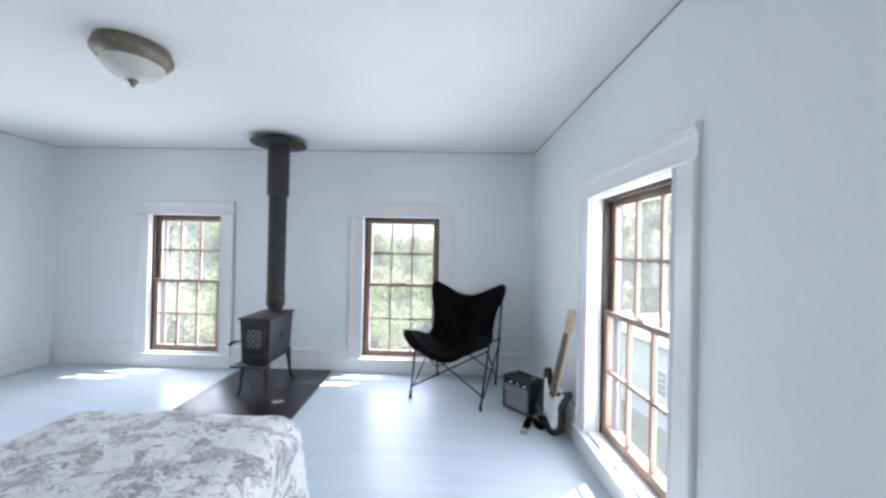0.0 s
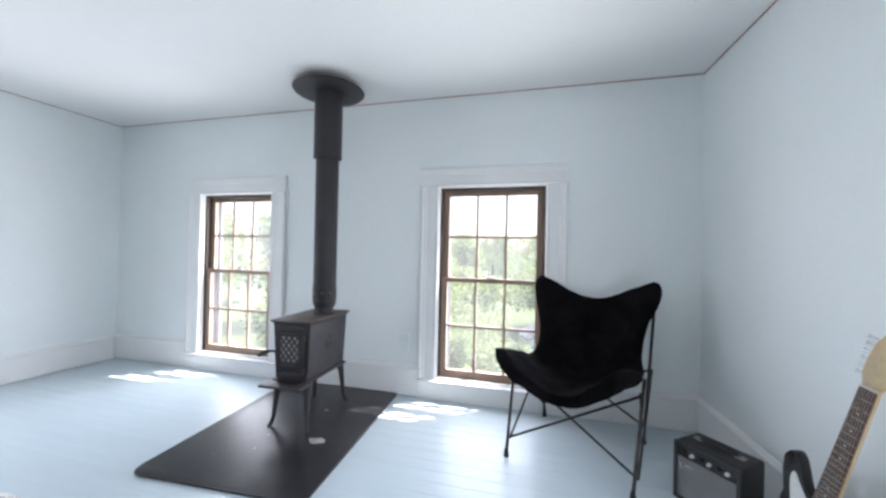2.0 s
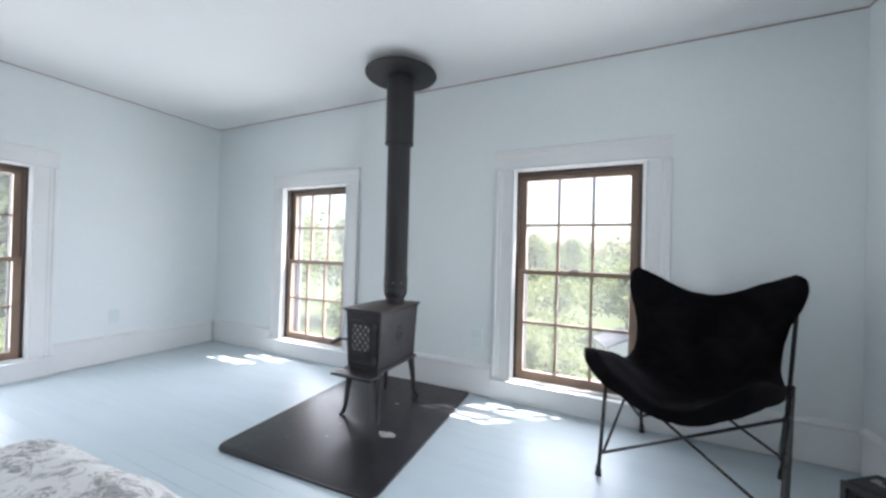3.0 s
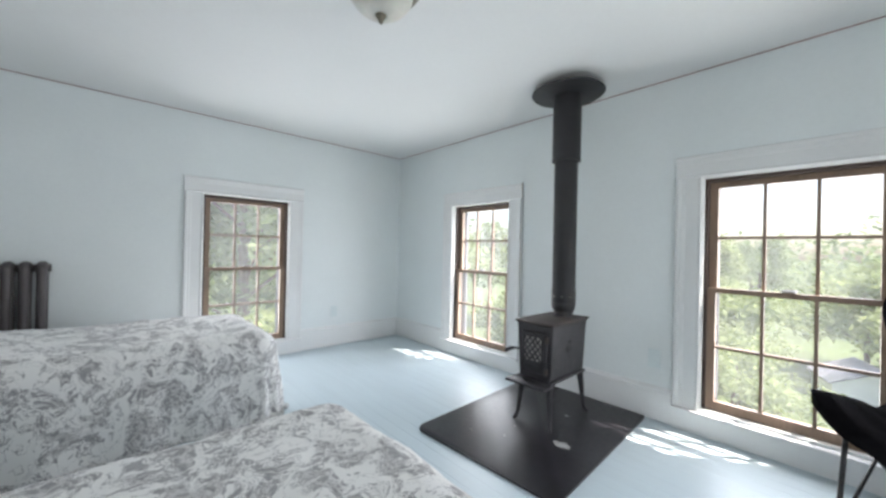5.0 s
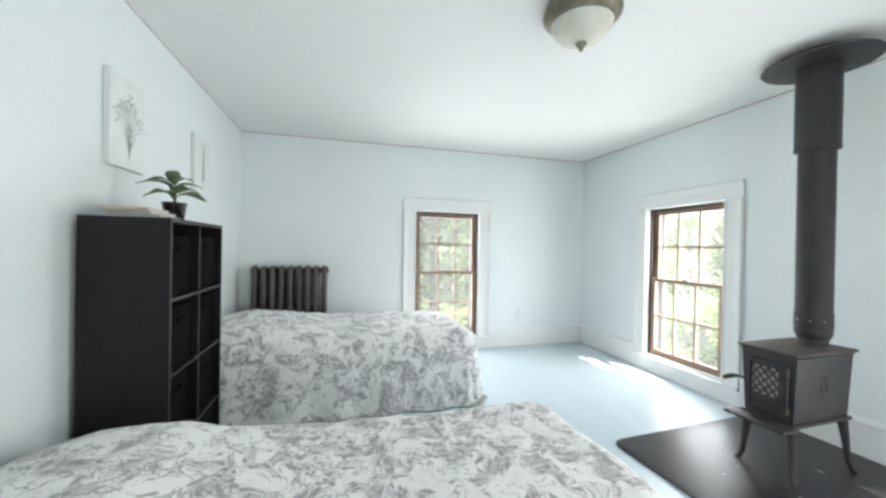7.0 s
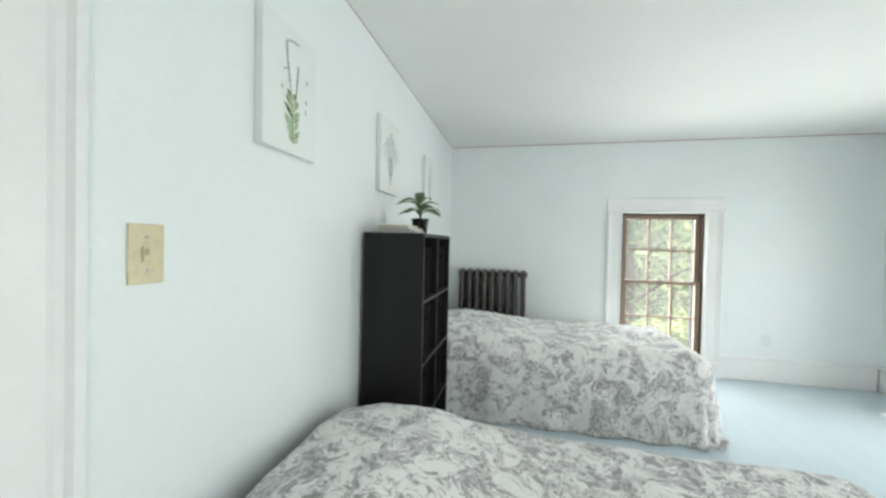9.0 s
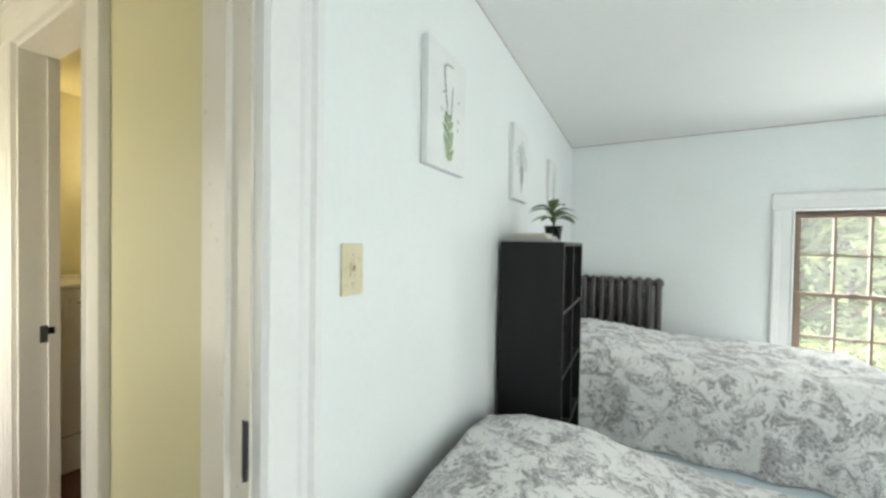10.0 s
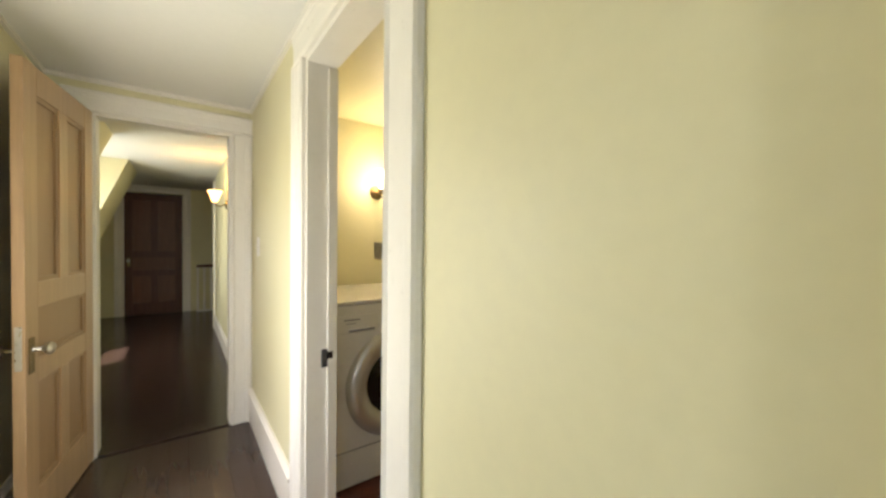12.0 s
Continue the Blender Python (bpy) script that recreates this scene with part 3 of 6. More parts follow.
def casing_strip(w, length, t=0.022):
    """A flat casing board standing up, inner edge at x = 0: bead at the inner edge and a raised band at the outer one."""
    prof = [(0, 0), (0, t * 0.75), (0.008, t), (0.016, t * 0.75), (0.020, t * 0.62), (w * 0.62, t * 0.62), (w * 0.68, t * 0.8), (w - 0.030, t * 0.85), (w - 0.022, t * 1.15), (w - 0.006, t * 1.15), (w, t * 0.8), (w, 0)]
    bm = bmesh.new()
    a, b = [bm.verts.new((x, -y, 0)) for x, y in prof], [bm.verts.new((x, -y, length)) for x, y in prof]
    n = len(prof)
    for i in range(n):
        bm.faces.new((a[i], a[(i + 1) % n], b[(i + 1) % n], b[i]))
    bm.faces.new(a)
    bm.faces.new(b[::-1])
    return bm


def flip_x(bm):
    bm.transform(Matrix.Diagonal((-1, 1, 1, 1)))
    return bm


def casing_set(owner, w, z0, z1, cw, mat, m=None, t=0.022):
    """Two legs and a head round an opening of width w; local y points into the wall."""
    for sgn in (-1, 1):
        bm = casing_strip(cw, z1 - z0, t)
        if sgn < 0:
            flip_x(bm)
        bm.transform(Matrix.Translation((sgn * w / 2, 0, z0)))
        if m is not None:
            bm.transform(m)
        part("casing_leg", bm, mat, owner)
    bm = casing_strip(cw, w + 2 * cw, t)
    bm.transform(Matrix.Translation((-w / 2 - cw, 0, z1)) @ Matrix(((0, 0, 1, 0), (0, 1, 0, 0), (1, 0, 0, 0), (0, 0, 0, 1))))
    if m is not None:
        bm.transform(m)
    part("casing_head", bm, mat, owner)


def sash(owner, name, w, z0, z1, y0, y1, rows, mat, top, bottom, label):
    """A sash with stiles and rails, thin muntins and panes, three panes wide."""
    st = 0.042
    frame_bm = boxes((-w / 2, -w / 2 + st, y0, y1, z0, z1), (w / 2 - st, w / 2, y0, y1, z0, z1), (-w / 2 + st, w / 2 - st, y0, y1, z0, z0 + bottom), (-w / 2 + st, w / 2 - st, y0, y1, z1 - top, z1))
    s = part(name, frame_bm, mat, owner, label)
    gw, gz0, gz1 = w - 2 * st, z0 + bottom, z1 - top
    ym, mt = (y0 + y1) / 2, 0.016
    for k in (1, 2):
        x = -gw / 2 + gw * k / 3
        part("muntin", boxes((x - mt / 2, x + mt / 2, y0 + 0.004, y1 - 0.004, gz0, gz1)), mat, s)
    for r in range(1, rows):
        z = gz0 + (gz1 - gz0) * r / rows
        for k in range(3):
            xa, xb = -gw / 2 + gw * k / 3 + (mt / 2 if k else 0), -gw / 2 + gw * (k + 1) / 3 - (mt / 2 if k < 2 else 0)
            part("muntin", boxes((xa, xb, y0 + 0.005, y1 - 0.005, z - mt / 2, z + mt / 2)), mat, s)
    for r in range(rows):
        for k in range(3):
            xa, xb = -gw / 2 + gw * k / 3, -gw / 2 + gw * (k + 1) / 3
            za, zb = gz0 + (gz1 - gz0) * r / rows, gz0 + (gz1 - gz0) * (r + 1) / rows
            g = part("pane", boxes((xa, xb, ym - 0.0015, ym + 0.0015, za, zb)), GLASS, s)
            g.visible_shadow = False
    return s


def make_window(name, m, w, d, z1):
    win = thing(name, "six-over-six brown wooden sash window in white painted casing", "window", m, kind="structure")
    z0 = WIN_Z0
    casing_set(win, w, z0 - 0.01, z1, 0.138, TRIM)
    # white lining, dark stops and the outer frame
    lin = 0.006
    part("lining", boxes((-w / 2, -w / 2 + lin, 0.001, d, z0, z1), (w / 2 - lin, w / 2, 0.001, d, z0, z1), (-w / 2 + lin, w / 2 - lin, 0.001, d, z1 - lin, z1)), TRIM, win, "white painted window lining")
    part("jamb", boxes((-w / 2, -w / 2 + 0.022, d + 0.001, T, z0, z1), (w / 2 - 0.022, w / 2, d + 0.001, T, z0, z1), (-w / 2 + 0.022, w / 2 - 0.022, d + 0.001, T, z1 - 0.026, z1)), JAMB_WOOD, win, "dark brown window jamb")
    part("storm_frame", boxes((-w / 2 + 0.022, -w / 2 + 0.06, T - 0.02, T, z0, z1 - 0.026), (w / 2 - 0.06, w / 2 - 0.022, T - 0.02, T, z0, z1 - 0.026)), GREY_ROOF, win, "grey storm window frame")
    iw = w - 0.046
    mid = 0.868 + (z1 - 1.55) * 0.5
    up = sash(win, "upper_sash", iw, mid - 0.014, z1 - 0.027, d + 0.046, d + 0.076, 2, SASH_WOOD, 0.035, 0.03, "brown wooden upper sash")
    low = sash(win, "lower_sash", iw, z0 + 0.0045, mid + 0.018, d + 0.008, d + 0.042, 2, SASH_WOOD, 0.030, 0.055, "brown wooden lower sash")
    lock = soft_box(-0.03, 0.03, d + 0.012, d + 0.036, mid + 0.0185, mid + 0.03, 0.004)
    tube(lock, [(-0.02, d + 0.024, mid + 0.03), (0.0, d + 0.018, mid + 0.036), (0.035, d + 0.016, mid + 0.034)], 0.004, 6)
    part("sash_lock", lock, NICKEL, low, "metal sash lock")
    part("sill", soft_box(-w / 2 - 0.14, w / 2 + 0.14, -0.045, 0.0, z0 - 0.028, z0 - 0.011, 0.004), TRIM, win, "white painted stool")
    part("sill_board", boxes((-w / 2 + 0.001, w / 2 - 0.001, 0.001, T + 0.03, z0 + 0.0005, z0 + 0.004)), TRIM, win, "white painted window sill")
    part("apron", soft_box(-w / 2 - 0.14, w / 2 + 0.14, -0.022, -0.001, 0.0, z0 - 0.029, 0.003), TRIM, win, "white painted apron board")
    nail = bmesh.new()
    for z in (0.45, 0.9, 1.35):
        tube(nail, [(-w / 2 + 0.0062, d * 0.5, z), (-w / 2 + 0.0085, d * 0.5, z)], 0.004, 8)
    part("nail_head", nail, BRASS, win, "small nail heads")
    return win


for wname, wm, ww, wd, wtop in WINDOWS:
    make_window(wname, wm, ww, wd, wtop)

# ---- doorways ----
dw = DOOR_X1 - DOOR_X0
doorway = thing("door_1", "white painted doorway between bedroom and hall", "doorway", pose((DOOR_X0 + DOOR_X1) / 2, SOUTH, 0, 0, 0, 180), kind="structure")
casing_set(doorway, dw - 0.03, 0, DOOR_H - 0.02, 0.13, TRIM, t=0.033)
for sgn in (-1, 1):
    part("jamb", boxes(tuple(sorted((sgn * dw / 2, sgn * (dw / 2 - 0.02)))) + (0.0, SOUTH + 0.085, 0, DOOR_H - 0.02)), HALL_TRIM, doorway, "cream painted door jamb")
    part("door_stop", boxes(tuple(sorted((sgn * (dw / 2 - 0.0202), sgn * (dw / 2 - 0.032)))) + (0.055, 0.10, 0, DOOR_H - 0.03)), HALL_TRIM, doorway, "cream painted door stop")
part("jamb_head", boxes((-dw / 2, dw / 2, 0.0, SOUTH + 0.085, DOOR_H - 0.02, DOOR_H)), HALL_TRIM, doorway)
hinge = soft_box(dw / 2 - 0.0225, dw / 2 - 0.0203, 0.006, 0.018, 0.80, 0.905, 0.001, 1)
tube(hinge, [(dw / 2 - 0.024, 0.004, 0.80), (dw / 2 - 0.024, 0.004, 0.905)], 0.005, 8)
part("hinge", hinge, IRON, doorway, "dark worn hinge")
part("threshold", soft_box(-dw / 2, dw / 2, 0.0, SOUTH + 0.085, 0.0, 0.012, 0.004), DARK_BOARD, doorway, "dark wooden threshold")

ldw = LD_Y1 - LD_Y0
ldoor = thing("door_2", "cream painted laundry doorway with an old latch keeper", "doorway", pose(HALL_W, (LD_Y0 + LD_Y1) / 2, 0, 0, 0, 90), kind="structure")
casing_set(ldoor, ldw, 0, 2.03, 0.15, HALL_TRIM)
for sgn in (-1, 1):
    part("jamb", boxes(tuple(sorted((sgn * ldw / 2, sgn * (ldw / 2 - 0.018)))) + (0.0, 0.122, 0, 2.012)), HALL_TRIM, ldoor)
    part("door_stop", boxes(tuple(sorted((sgn * (ldw / 2 - 0.0182), sgn * (ldw / 2 - 0.030)))) + (0.085, 0.122, 0, 2.0)), HALL_TRIM, ldoor)
part("jamb_head", boxes((-ldw / 2, ldw / 2, 0.0, 0.122, 2.012, 2.03)), HALL_TRIM, ldoor)
keep = soft_box(-ldw / 2 + 0.0182, -ldw / 2 + 0.026, 0.06, 0.085, 0.765, 0.84, 0.002, 1)
box(keep, -ldw / 2 + 0.0182, -ldw / 2 + 0.03, 0.085, 0.105, 0.80, 0.83)
part("latch_keeper", keep, IRON, ldoor, "black iron latch keeper")

hdoor = thing("door_3", "cream painted doorway at the hall's end", "doorway", pose(-0.15, HALL_S, 0, 0, 0, 180), kind="structure")
casing_set(hdoor, 0.70, 0, 2.02, 0.125, HALL_TRIM)
for sgn in (-1, 1):
    part("jamb", boxes(tuple(sorted((sgn * 0.35, sgn * 0.335))) + (0.0, 0.122, 0, 2.005)), HALL_TRIM, hdoor)
part("jamb_head", boxes((-0.35, 0.35, 0.0, 0.122, 2.005, 2.02)), HALL_TRIM, hdoor)
part("threshold", soft_box(-0.35, 0.35, 0.0, 0.122, 0.0, 0.010, 0.003), DARK_BOARD, hdoor, "dark wooden threshold")


def panel_door(name, label, m, w, h, wood, group="", panel_wood=None):
    """A five-panel door: stiles, rails and sunk panels with a moulded rim; hinge edge at x = 0, faces at y = 0 and 0.038."""
    d = thing(name, label, "door", m, group)
    st = 0.105
    mx = w / 2
    rails = [(0.0, 0.20), (0.66, 0.76), (0.98, 1.09), (h - 0.12, h)]
    part("stile", soft_box(0, st, 0, 0.038, 0, h, 0.002, 1), wood, d)
    part("stile", soft_box(w - st, w, 0, 0.038, 0, h, 0.002, 1), wood, d)
    for a, b in rails:
        part("rail", soft_box(st, w - st, 0.0005, 0.0375, a, b, 0.002, 1), wood, d)
    for za, zb in ((0.20, 0.66), (1.09, h - 0.12)):
        part("mullion", soft_box(mx - 0.045, mx + 0.045, 0.0005, 0.0375, za, zb, 0.002, 1), wood, d)
    cells = [(st, mx - 0.045, 0.20, 0.66), (mx + 0.045, w - st, 0.20, 0.66), (st, w - st, 0.76, 0.98), (st, mx - 0.045, 1.09, h - 0.12), (mx + 0.045, w - st, 1.09, h - 0.12)]
    for xa, xb, za, zb in cells:
        bm = boxes((xa, xb, 0.0155, 0.0225, za, zb))
        r = 0.020
        for y0, y1 in ((0.007, 0.0152), (0.0228, 0.031)):
            for q in ((xa, xa + r, y0, y1, za, zb), (xb - r, xb, y0, y1, za, zb), (xa + r, xb - r, y0, y1, za, za + r), (xa + r, xb - r, y0, y1, zb - r, zb)):
                box(bm, *q)
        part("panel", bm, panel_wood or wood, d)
    return d


def knob_set(d, x, z, metal, y_sides):
    for y, sgn in y_sides:
        body = lathe([(0.0, 0), (0.011, 0.002), (0.009, 0.03), (0.016, 0.036), (0.026, 0.046), (0.027, 0.056), (0.018, 0.066), (0, 0.069)], 16, Matrix.Translation((x, y + sgn * 0.004, z)) @ pose(0, 0, 0, -90 * sgn))
        part("knob", body, metal, d, "worn metal door knob", True)
        part("knob_plate", soft_box(x - 0.02, x + 0.02, min(y, y + sgn * 0.004), max(y, y + sgn * 0.004), z - 0.10, z + 0.05, 0.001, 1), BRASS, d, "dark brass knob plate")


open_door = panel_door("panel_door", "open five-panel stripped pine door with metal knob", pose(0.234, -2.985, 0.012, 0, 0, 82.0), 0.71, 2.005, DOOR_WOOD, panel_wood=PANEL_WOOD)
knob_set(open_door, 0.665, 0.815, NICKEL, ((0.038, 1), (0.0, -1)))
part("lock_plate", soft_box(0.7103, 0.713, 0.008, 0.030, 0.74, 0.92, 0.0005, 1), NICKEL, open_door, "pale metal lock edge plate")
part("door_bumper", tube(bmesh.new(), [(0.64, 0.038, 0.12), (0.64, 0.075, 0.12), (0.64, 0.10, 0.115)], [0.008, 0.006, 0.011], 8), NICKEL, open_door, "small metal door stop")
dark_door = panel_door("dark_door", "closed dark-stained five-panel wooden door", pose(-0.236, FAR_Y - 0.05, 0.004, 0, 0, 0), 0.792, 2.083, DARK_DOOR, panel_wood=DARK_PANEL)
knob_set(dark_door, 0.735, 0.93, NICKEL, ((0.038, 1),))
fdoor = thing("door_4", "cream painted doorway round the dark door", "doorway", pose(0.16, FAR_Y, 0, 0, 0, 180), kind="structure")
casing_set(fdoor, 0.82, 0, 2.10, 0.11, HALL_TRIM)
for sgn in (-1, 1):
    part("jamb", boxes(tuple(sorted((sgn * 0.41, sgn * 0.397))) + (0.0, 0.11, 0, 2.088)), HALL_TRIM, fdoor)
# unseen slab added to stop light leaking past the dark door
wall("wall_closet_back", "x", -0.5, 0.8, FAR_Y - 0.20, FAR_Y - 0.121, 0, HALL_CEIL, HALL_PAINT, "added plain wall that blocks light behind the dark door")
solid("trim_landing_corner", boxes((HALL_W - 0.141, HALL_W + 0.03, -6.42, -6.371, 0, HALL_CEIL - 0.05)), HALL_TRIM, "cream painted corner board at the stair opening", "trim", "structure")

# ---- floors ----
floor = thing("floor", "pale blue painted wooden board floor", "floor", kind="structure")
part("subfloor", boxes((WEST, EAST + 0.11, SOUTH, NORTH, -0.12, -0.019)), FLOOR_GAP, floor)
part("subfloor", boxes((WEST - T, EAST + T, -0.085, SOUTH, -0.12, -0.001)), FLOOR_GAP, floor)
hall_floor = thing("floor_hall", "dark stained glossy wooden board floor", "floor", kind="structure")
part("subfloor", boxes((HALL_W - 0.12, HALL_E + 0.1, HALL_S - 0.12, -0.085, -0.12, -0.019)), DARK_BOARD, hall_floor)
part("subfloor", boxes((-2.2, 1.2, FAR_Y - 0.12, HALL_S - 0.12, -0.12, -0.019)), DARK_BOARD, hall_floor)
laundry_floor = thing("floor_laundry", "red-brown wooden laundry floor", "floor", kind="structure")
part("subfloor", boxes((-2.5, HALL_W - 0.12, -2.72, -0.085, -0.12, -0.019)), DARK_BOARD, laundry_floor)

# ---- the hearth and stove ----
hearth_board = solid("hearth_board", plate(rounded_rect(0.915, 1.25, 0.06), 0.001, 0.014, None, 0.004), HEARTH, "scuffed black hearth board with rounded corners on the floor", "hearth", smooth=True, m=pose(-1.535, 3.222, 0, 0, 0, 3))
rngc = random.Random(3)


def chip(x, y, r, stretch=1.0):
    pts = [(r * stretch * (0.7 + 0.5 * rngc.random()) * math.cos(a), r * (0.6 + 0.5 * rngc.random()) * math.sin(a)) for a in (2 * math.pi * k / 12 for k in range(12))]
    c = part("worn_patch", plate(smooth_loop(pts, 3), 0.0142, 0.0148, Matrix.Translation((x, y, 0))), CHIP, hearth_board, "pale worn patch")


chip(0.25, -0.16, 0.034, 1.5)
chip(-0.055, -0.17, 0.006)
chip(-0.03, -0.31, 0.004)
chip(0.10, 0.20, 0.012, 1.4)
chip(-0.21, -0.40, 0.004)

stove = thing("wood_stove", "small black cast-iron wood stove on curved legs", "stove", pose(-1.525, 3.368, 0.0142, 0, 0, 1))


def taper_body(w0, w1, y0, y1, z0, z1):
    bm = bmesh.new()
    v = [bm.verts.new((sx * (w0 if z == z0 else w1), y + (0.0 if z == z0 else (-0.006 if y == y0 else 0.006)), z)) for z in (z0, z1) for y in (y0, y1) for sx in (-1, 1)]
    for f in ((0, 1, 3, 2), (4, 6, 7, 5), (0, 4, 5, 1), (2, 3, 7, 6), (0, 2, 6, 4), (1, 5, 7, 3)):
        bm.faces.new([v[i] for i in f])
    bmesh.ops.bevel(bm, geom=list(bm.edges), offset=0.006, segments=2, affect="EDGES")
    return bm


SB0, SB1, SF, SZ0, SZ1 = 0.108, 0.124, 0.214, 0.285, 0.624      # half widths at foot and top, half length, heights
part("body", taper_body(SB0, SB1, -SF, SF, SZ0, SZ1), IRON, stove, smooth=True)
part("top_plate", soft_box(-0.137, 0.137, -0.236, 0.236, SZ1, SZ1 + 0.014, 0.005), RUSTY_IRON, stove, "rusty cast-iron top plate", True)
part("top_lip", taper_body(0.124, 0.132, -0.222, 0.222, SZ1 - 0.016, SZ1 - 0.001), IRON, stove, "moulded lip under the top plate", True)
part("base_plate", soft_box(-0.122, 0.122, -0.225, 0.225, 0.268, SZ0, 0.004), IRON, stove, smooth=True)
part("ash_shelf", soft_box(-0.138, 0.138, -0.325, -0.2255, 0.262, 0.280, 0.006), IRON, stove, "projecting cast-iron ash shelf", True)
for sx in (-1, 1):
    for sy in (-1, 1):
        bm = tube(bmesh.new(), [(sx * 0.096, sy * 0.19, 0.268), (sx * 0.102, sy * 0.2, 0.20), (sx * 0.108, sy * 0.207, 0.12), (sx * 0.113, sy * 0.213, 0.05), (sx * 0.123, sy * 0.224, 0.012), (sx * 0.135, sy * 0.236, 0.002)],
                  [0.024, 0.019, 0.015, 0.012, 0.012, 0.009], 10)
        for v in bm.verts:
            v.co.z = max(v.co.z, 0.0)
        part("leg", bm, IRON, stove, smooth=True)


# the door follows the front plate; a lattice of round-cornered openings over sooty mica
DX0, DX1, DZ0, DZ1 = -0.080, 0.088, 0.318, 0.574
sdoor = part("door", soft_box(DX0, DX1, -0.236, -0.2215, DZ0, DZ1, 0.005), IRON, stove, "cast-iron stove door with a lattice window", True)
rim = bmesh.new()
for q in ((DX0 + 0.005, DX1 - 0.005, -0.2435, -0.2362, DZ1 - 0.014, DZ1 - 0.004), (DX0 + 0.005, DX1 - 0.005, -0.2435, -0.2362, DZ0 + 0.004, DZ0 + 0.014),
          (DX0 + 0.005, DX0 + 0.015, -0.2435, -0.2362, DZ0 + 0.014, DZ1 - 0.014), (DX1 - 0.015, DX1 - 0.005, -0.2435, -0.2362, DZ0 + 0.014, DZ1 - 0.014)):
    box(rim, *q)
part("door_rim", rim, IRON, sdoor, "raised rim")
LX0, LX1, LZ0, LZ1 = -0.056, 0.060, 0.400, 0.545
part("mica_window", boxes((LX0, LX1, -0.2385, -0.2363, LZ0, LZ1)), MICA, sdoor, "pale sooty mica behind the lattice")


def clip_bar(p, q):
    """The stretch of the bar p-q inside the lattice field, or None."""
    t0, t1 = 0.0, 1.0
    for a, d, lo, hi in ((p[0], q[0] - p[0], LX0, LX1), (p[1], q[1] - p[1], LZ0, LZ1)):
        u, v = sorted(((lo - a) / d, (hi - a) / d))
        t0, t1 = max(t0, u), min(t1, v)
    return None if t1 - t0 < 0.02 else [(p[0] + (q[0] - p[0]) * t, p[1] + (q[1] - p[1]) * t) for t in (t0, t1)]


lat = bmesh.new()
for k in range(-6, 7):
    for sgn in (-1, 1):
        cx = 0.002 + k * 0.037
        ends = clip_bar((cx - 0.12, 0.4725 - sgn * 0.144), (cx + 0.12, 0.4725 + sgn * 0.144))
        if ends:
            tube(lat, [(ends[0][0], -0.2400, ends[0][1]), (ends[1][0], -0.2400, ends[1][1])], 0.0052, 6)
part("lattice", lat, IRON, sdoor, "diamond lattice grille")
for k in range(6):
    part("air_slot", soft_box(-0.050 + k * 0.0185, -0.0385 + k * 0.0185, -0.2405, -0.2362, 0.345, 0.372, 0.003, 1), PIPE, sdoor, "black air slot")
part("hinge_rod", tube(bmesh.new(), [(DX1 + 0.008, -0.234, 0.335), (DX1 + 0.008, -0.234, 0.560)], 0.0045, 8), IRON, stove, smooth=True)
for z in (0.350, 0.540):
    part("hinge", tube(bmesh.new(), [(DX1 + 0.008, -0.234, z - 0.017), (DX1 + 0.008, -0.234, z + 0.017)], 0.010, 10), RUSTY_IRON, stove, "worn hinge knuckle", True)
hd = tube(bmesh.new(), [(DX0, -0.238, 0.452), (DX0 - 0.03, -0.25, 0.457), (DX0 - 0.048, -0.262, 0.455)], 0.007, 8)
tube(hd, [(DX0 - 0.036, -0.252, 0.457), (DX0 - 0.060, -0.266, 0.452), (DX0 - 0.085, -0.280, 0.437), (DX0 - 0.092, -0.284, 0.430)], [0.008, 0.013, 0.012, 0.007], 8)
tube(hd, [(DX0 - 0.002, -0.240, 0.430), (DX0 - 0.002, -0.240, 0.475)], 0.009, 8)
part("door_handle", hd, IRON, stove, "curved door handle", True)


def side_x(z):
    return SB0 + (SB1 - SB0) * (z - SZ0) / (SZ1 - SZ0)


emb = bmesh.new()
ring = [(side_x(0.455 + 0.030 * math.sin(a)) + 0.0012, 0.024 * math.cos(a), 0.455 + 0.030 * math.sin(a)) for a in (2 * math.pi * k / 20 for k in range(20))]
tube(emb, ring, 0.0026, 6, True)
for dy, dz in ((0, 0.058), (-0.016, 0.048), (0.016, 0.048), (-0.030, 0.0), (0.030, 0.0), (0, -0.046)):
    z = 0.455 + dz
    tube(emb, [(side_x(z) - 0.002, dy, z - 0.006), (side_x(z) + 0.0015, dy, z), (side_x(z) - 0.002, dy, z + 0.006)], [0.002, 0.005, 0.002], 6)
box(emb, side_x(0.45) - 0.004, side_x(0.45) + 0.0018, -0.006, 0.006, 0.440, 0.470)
part("side_relief", emb, IRON, stove, "worn raised relief on the side plate", True)
part("flue_collar", lathe([(0.062, SZ1 + 0.0142), (0.062, SZ1 + 0.046), (0.0, SZ1 + 0.046)], 28, Matrix.Translation((0.006, 0.117, 0))), IRON, stove, smooth=True)

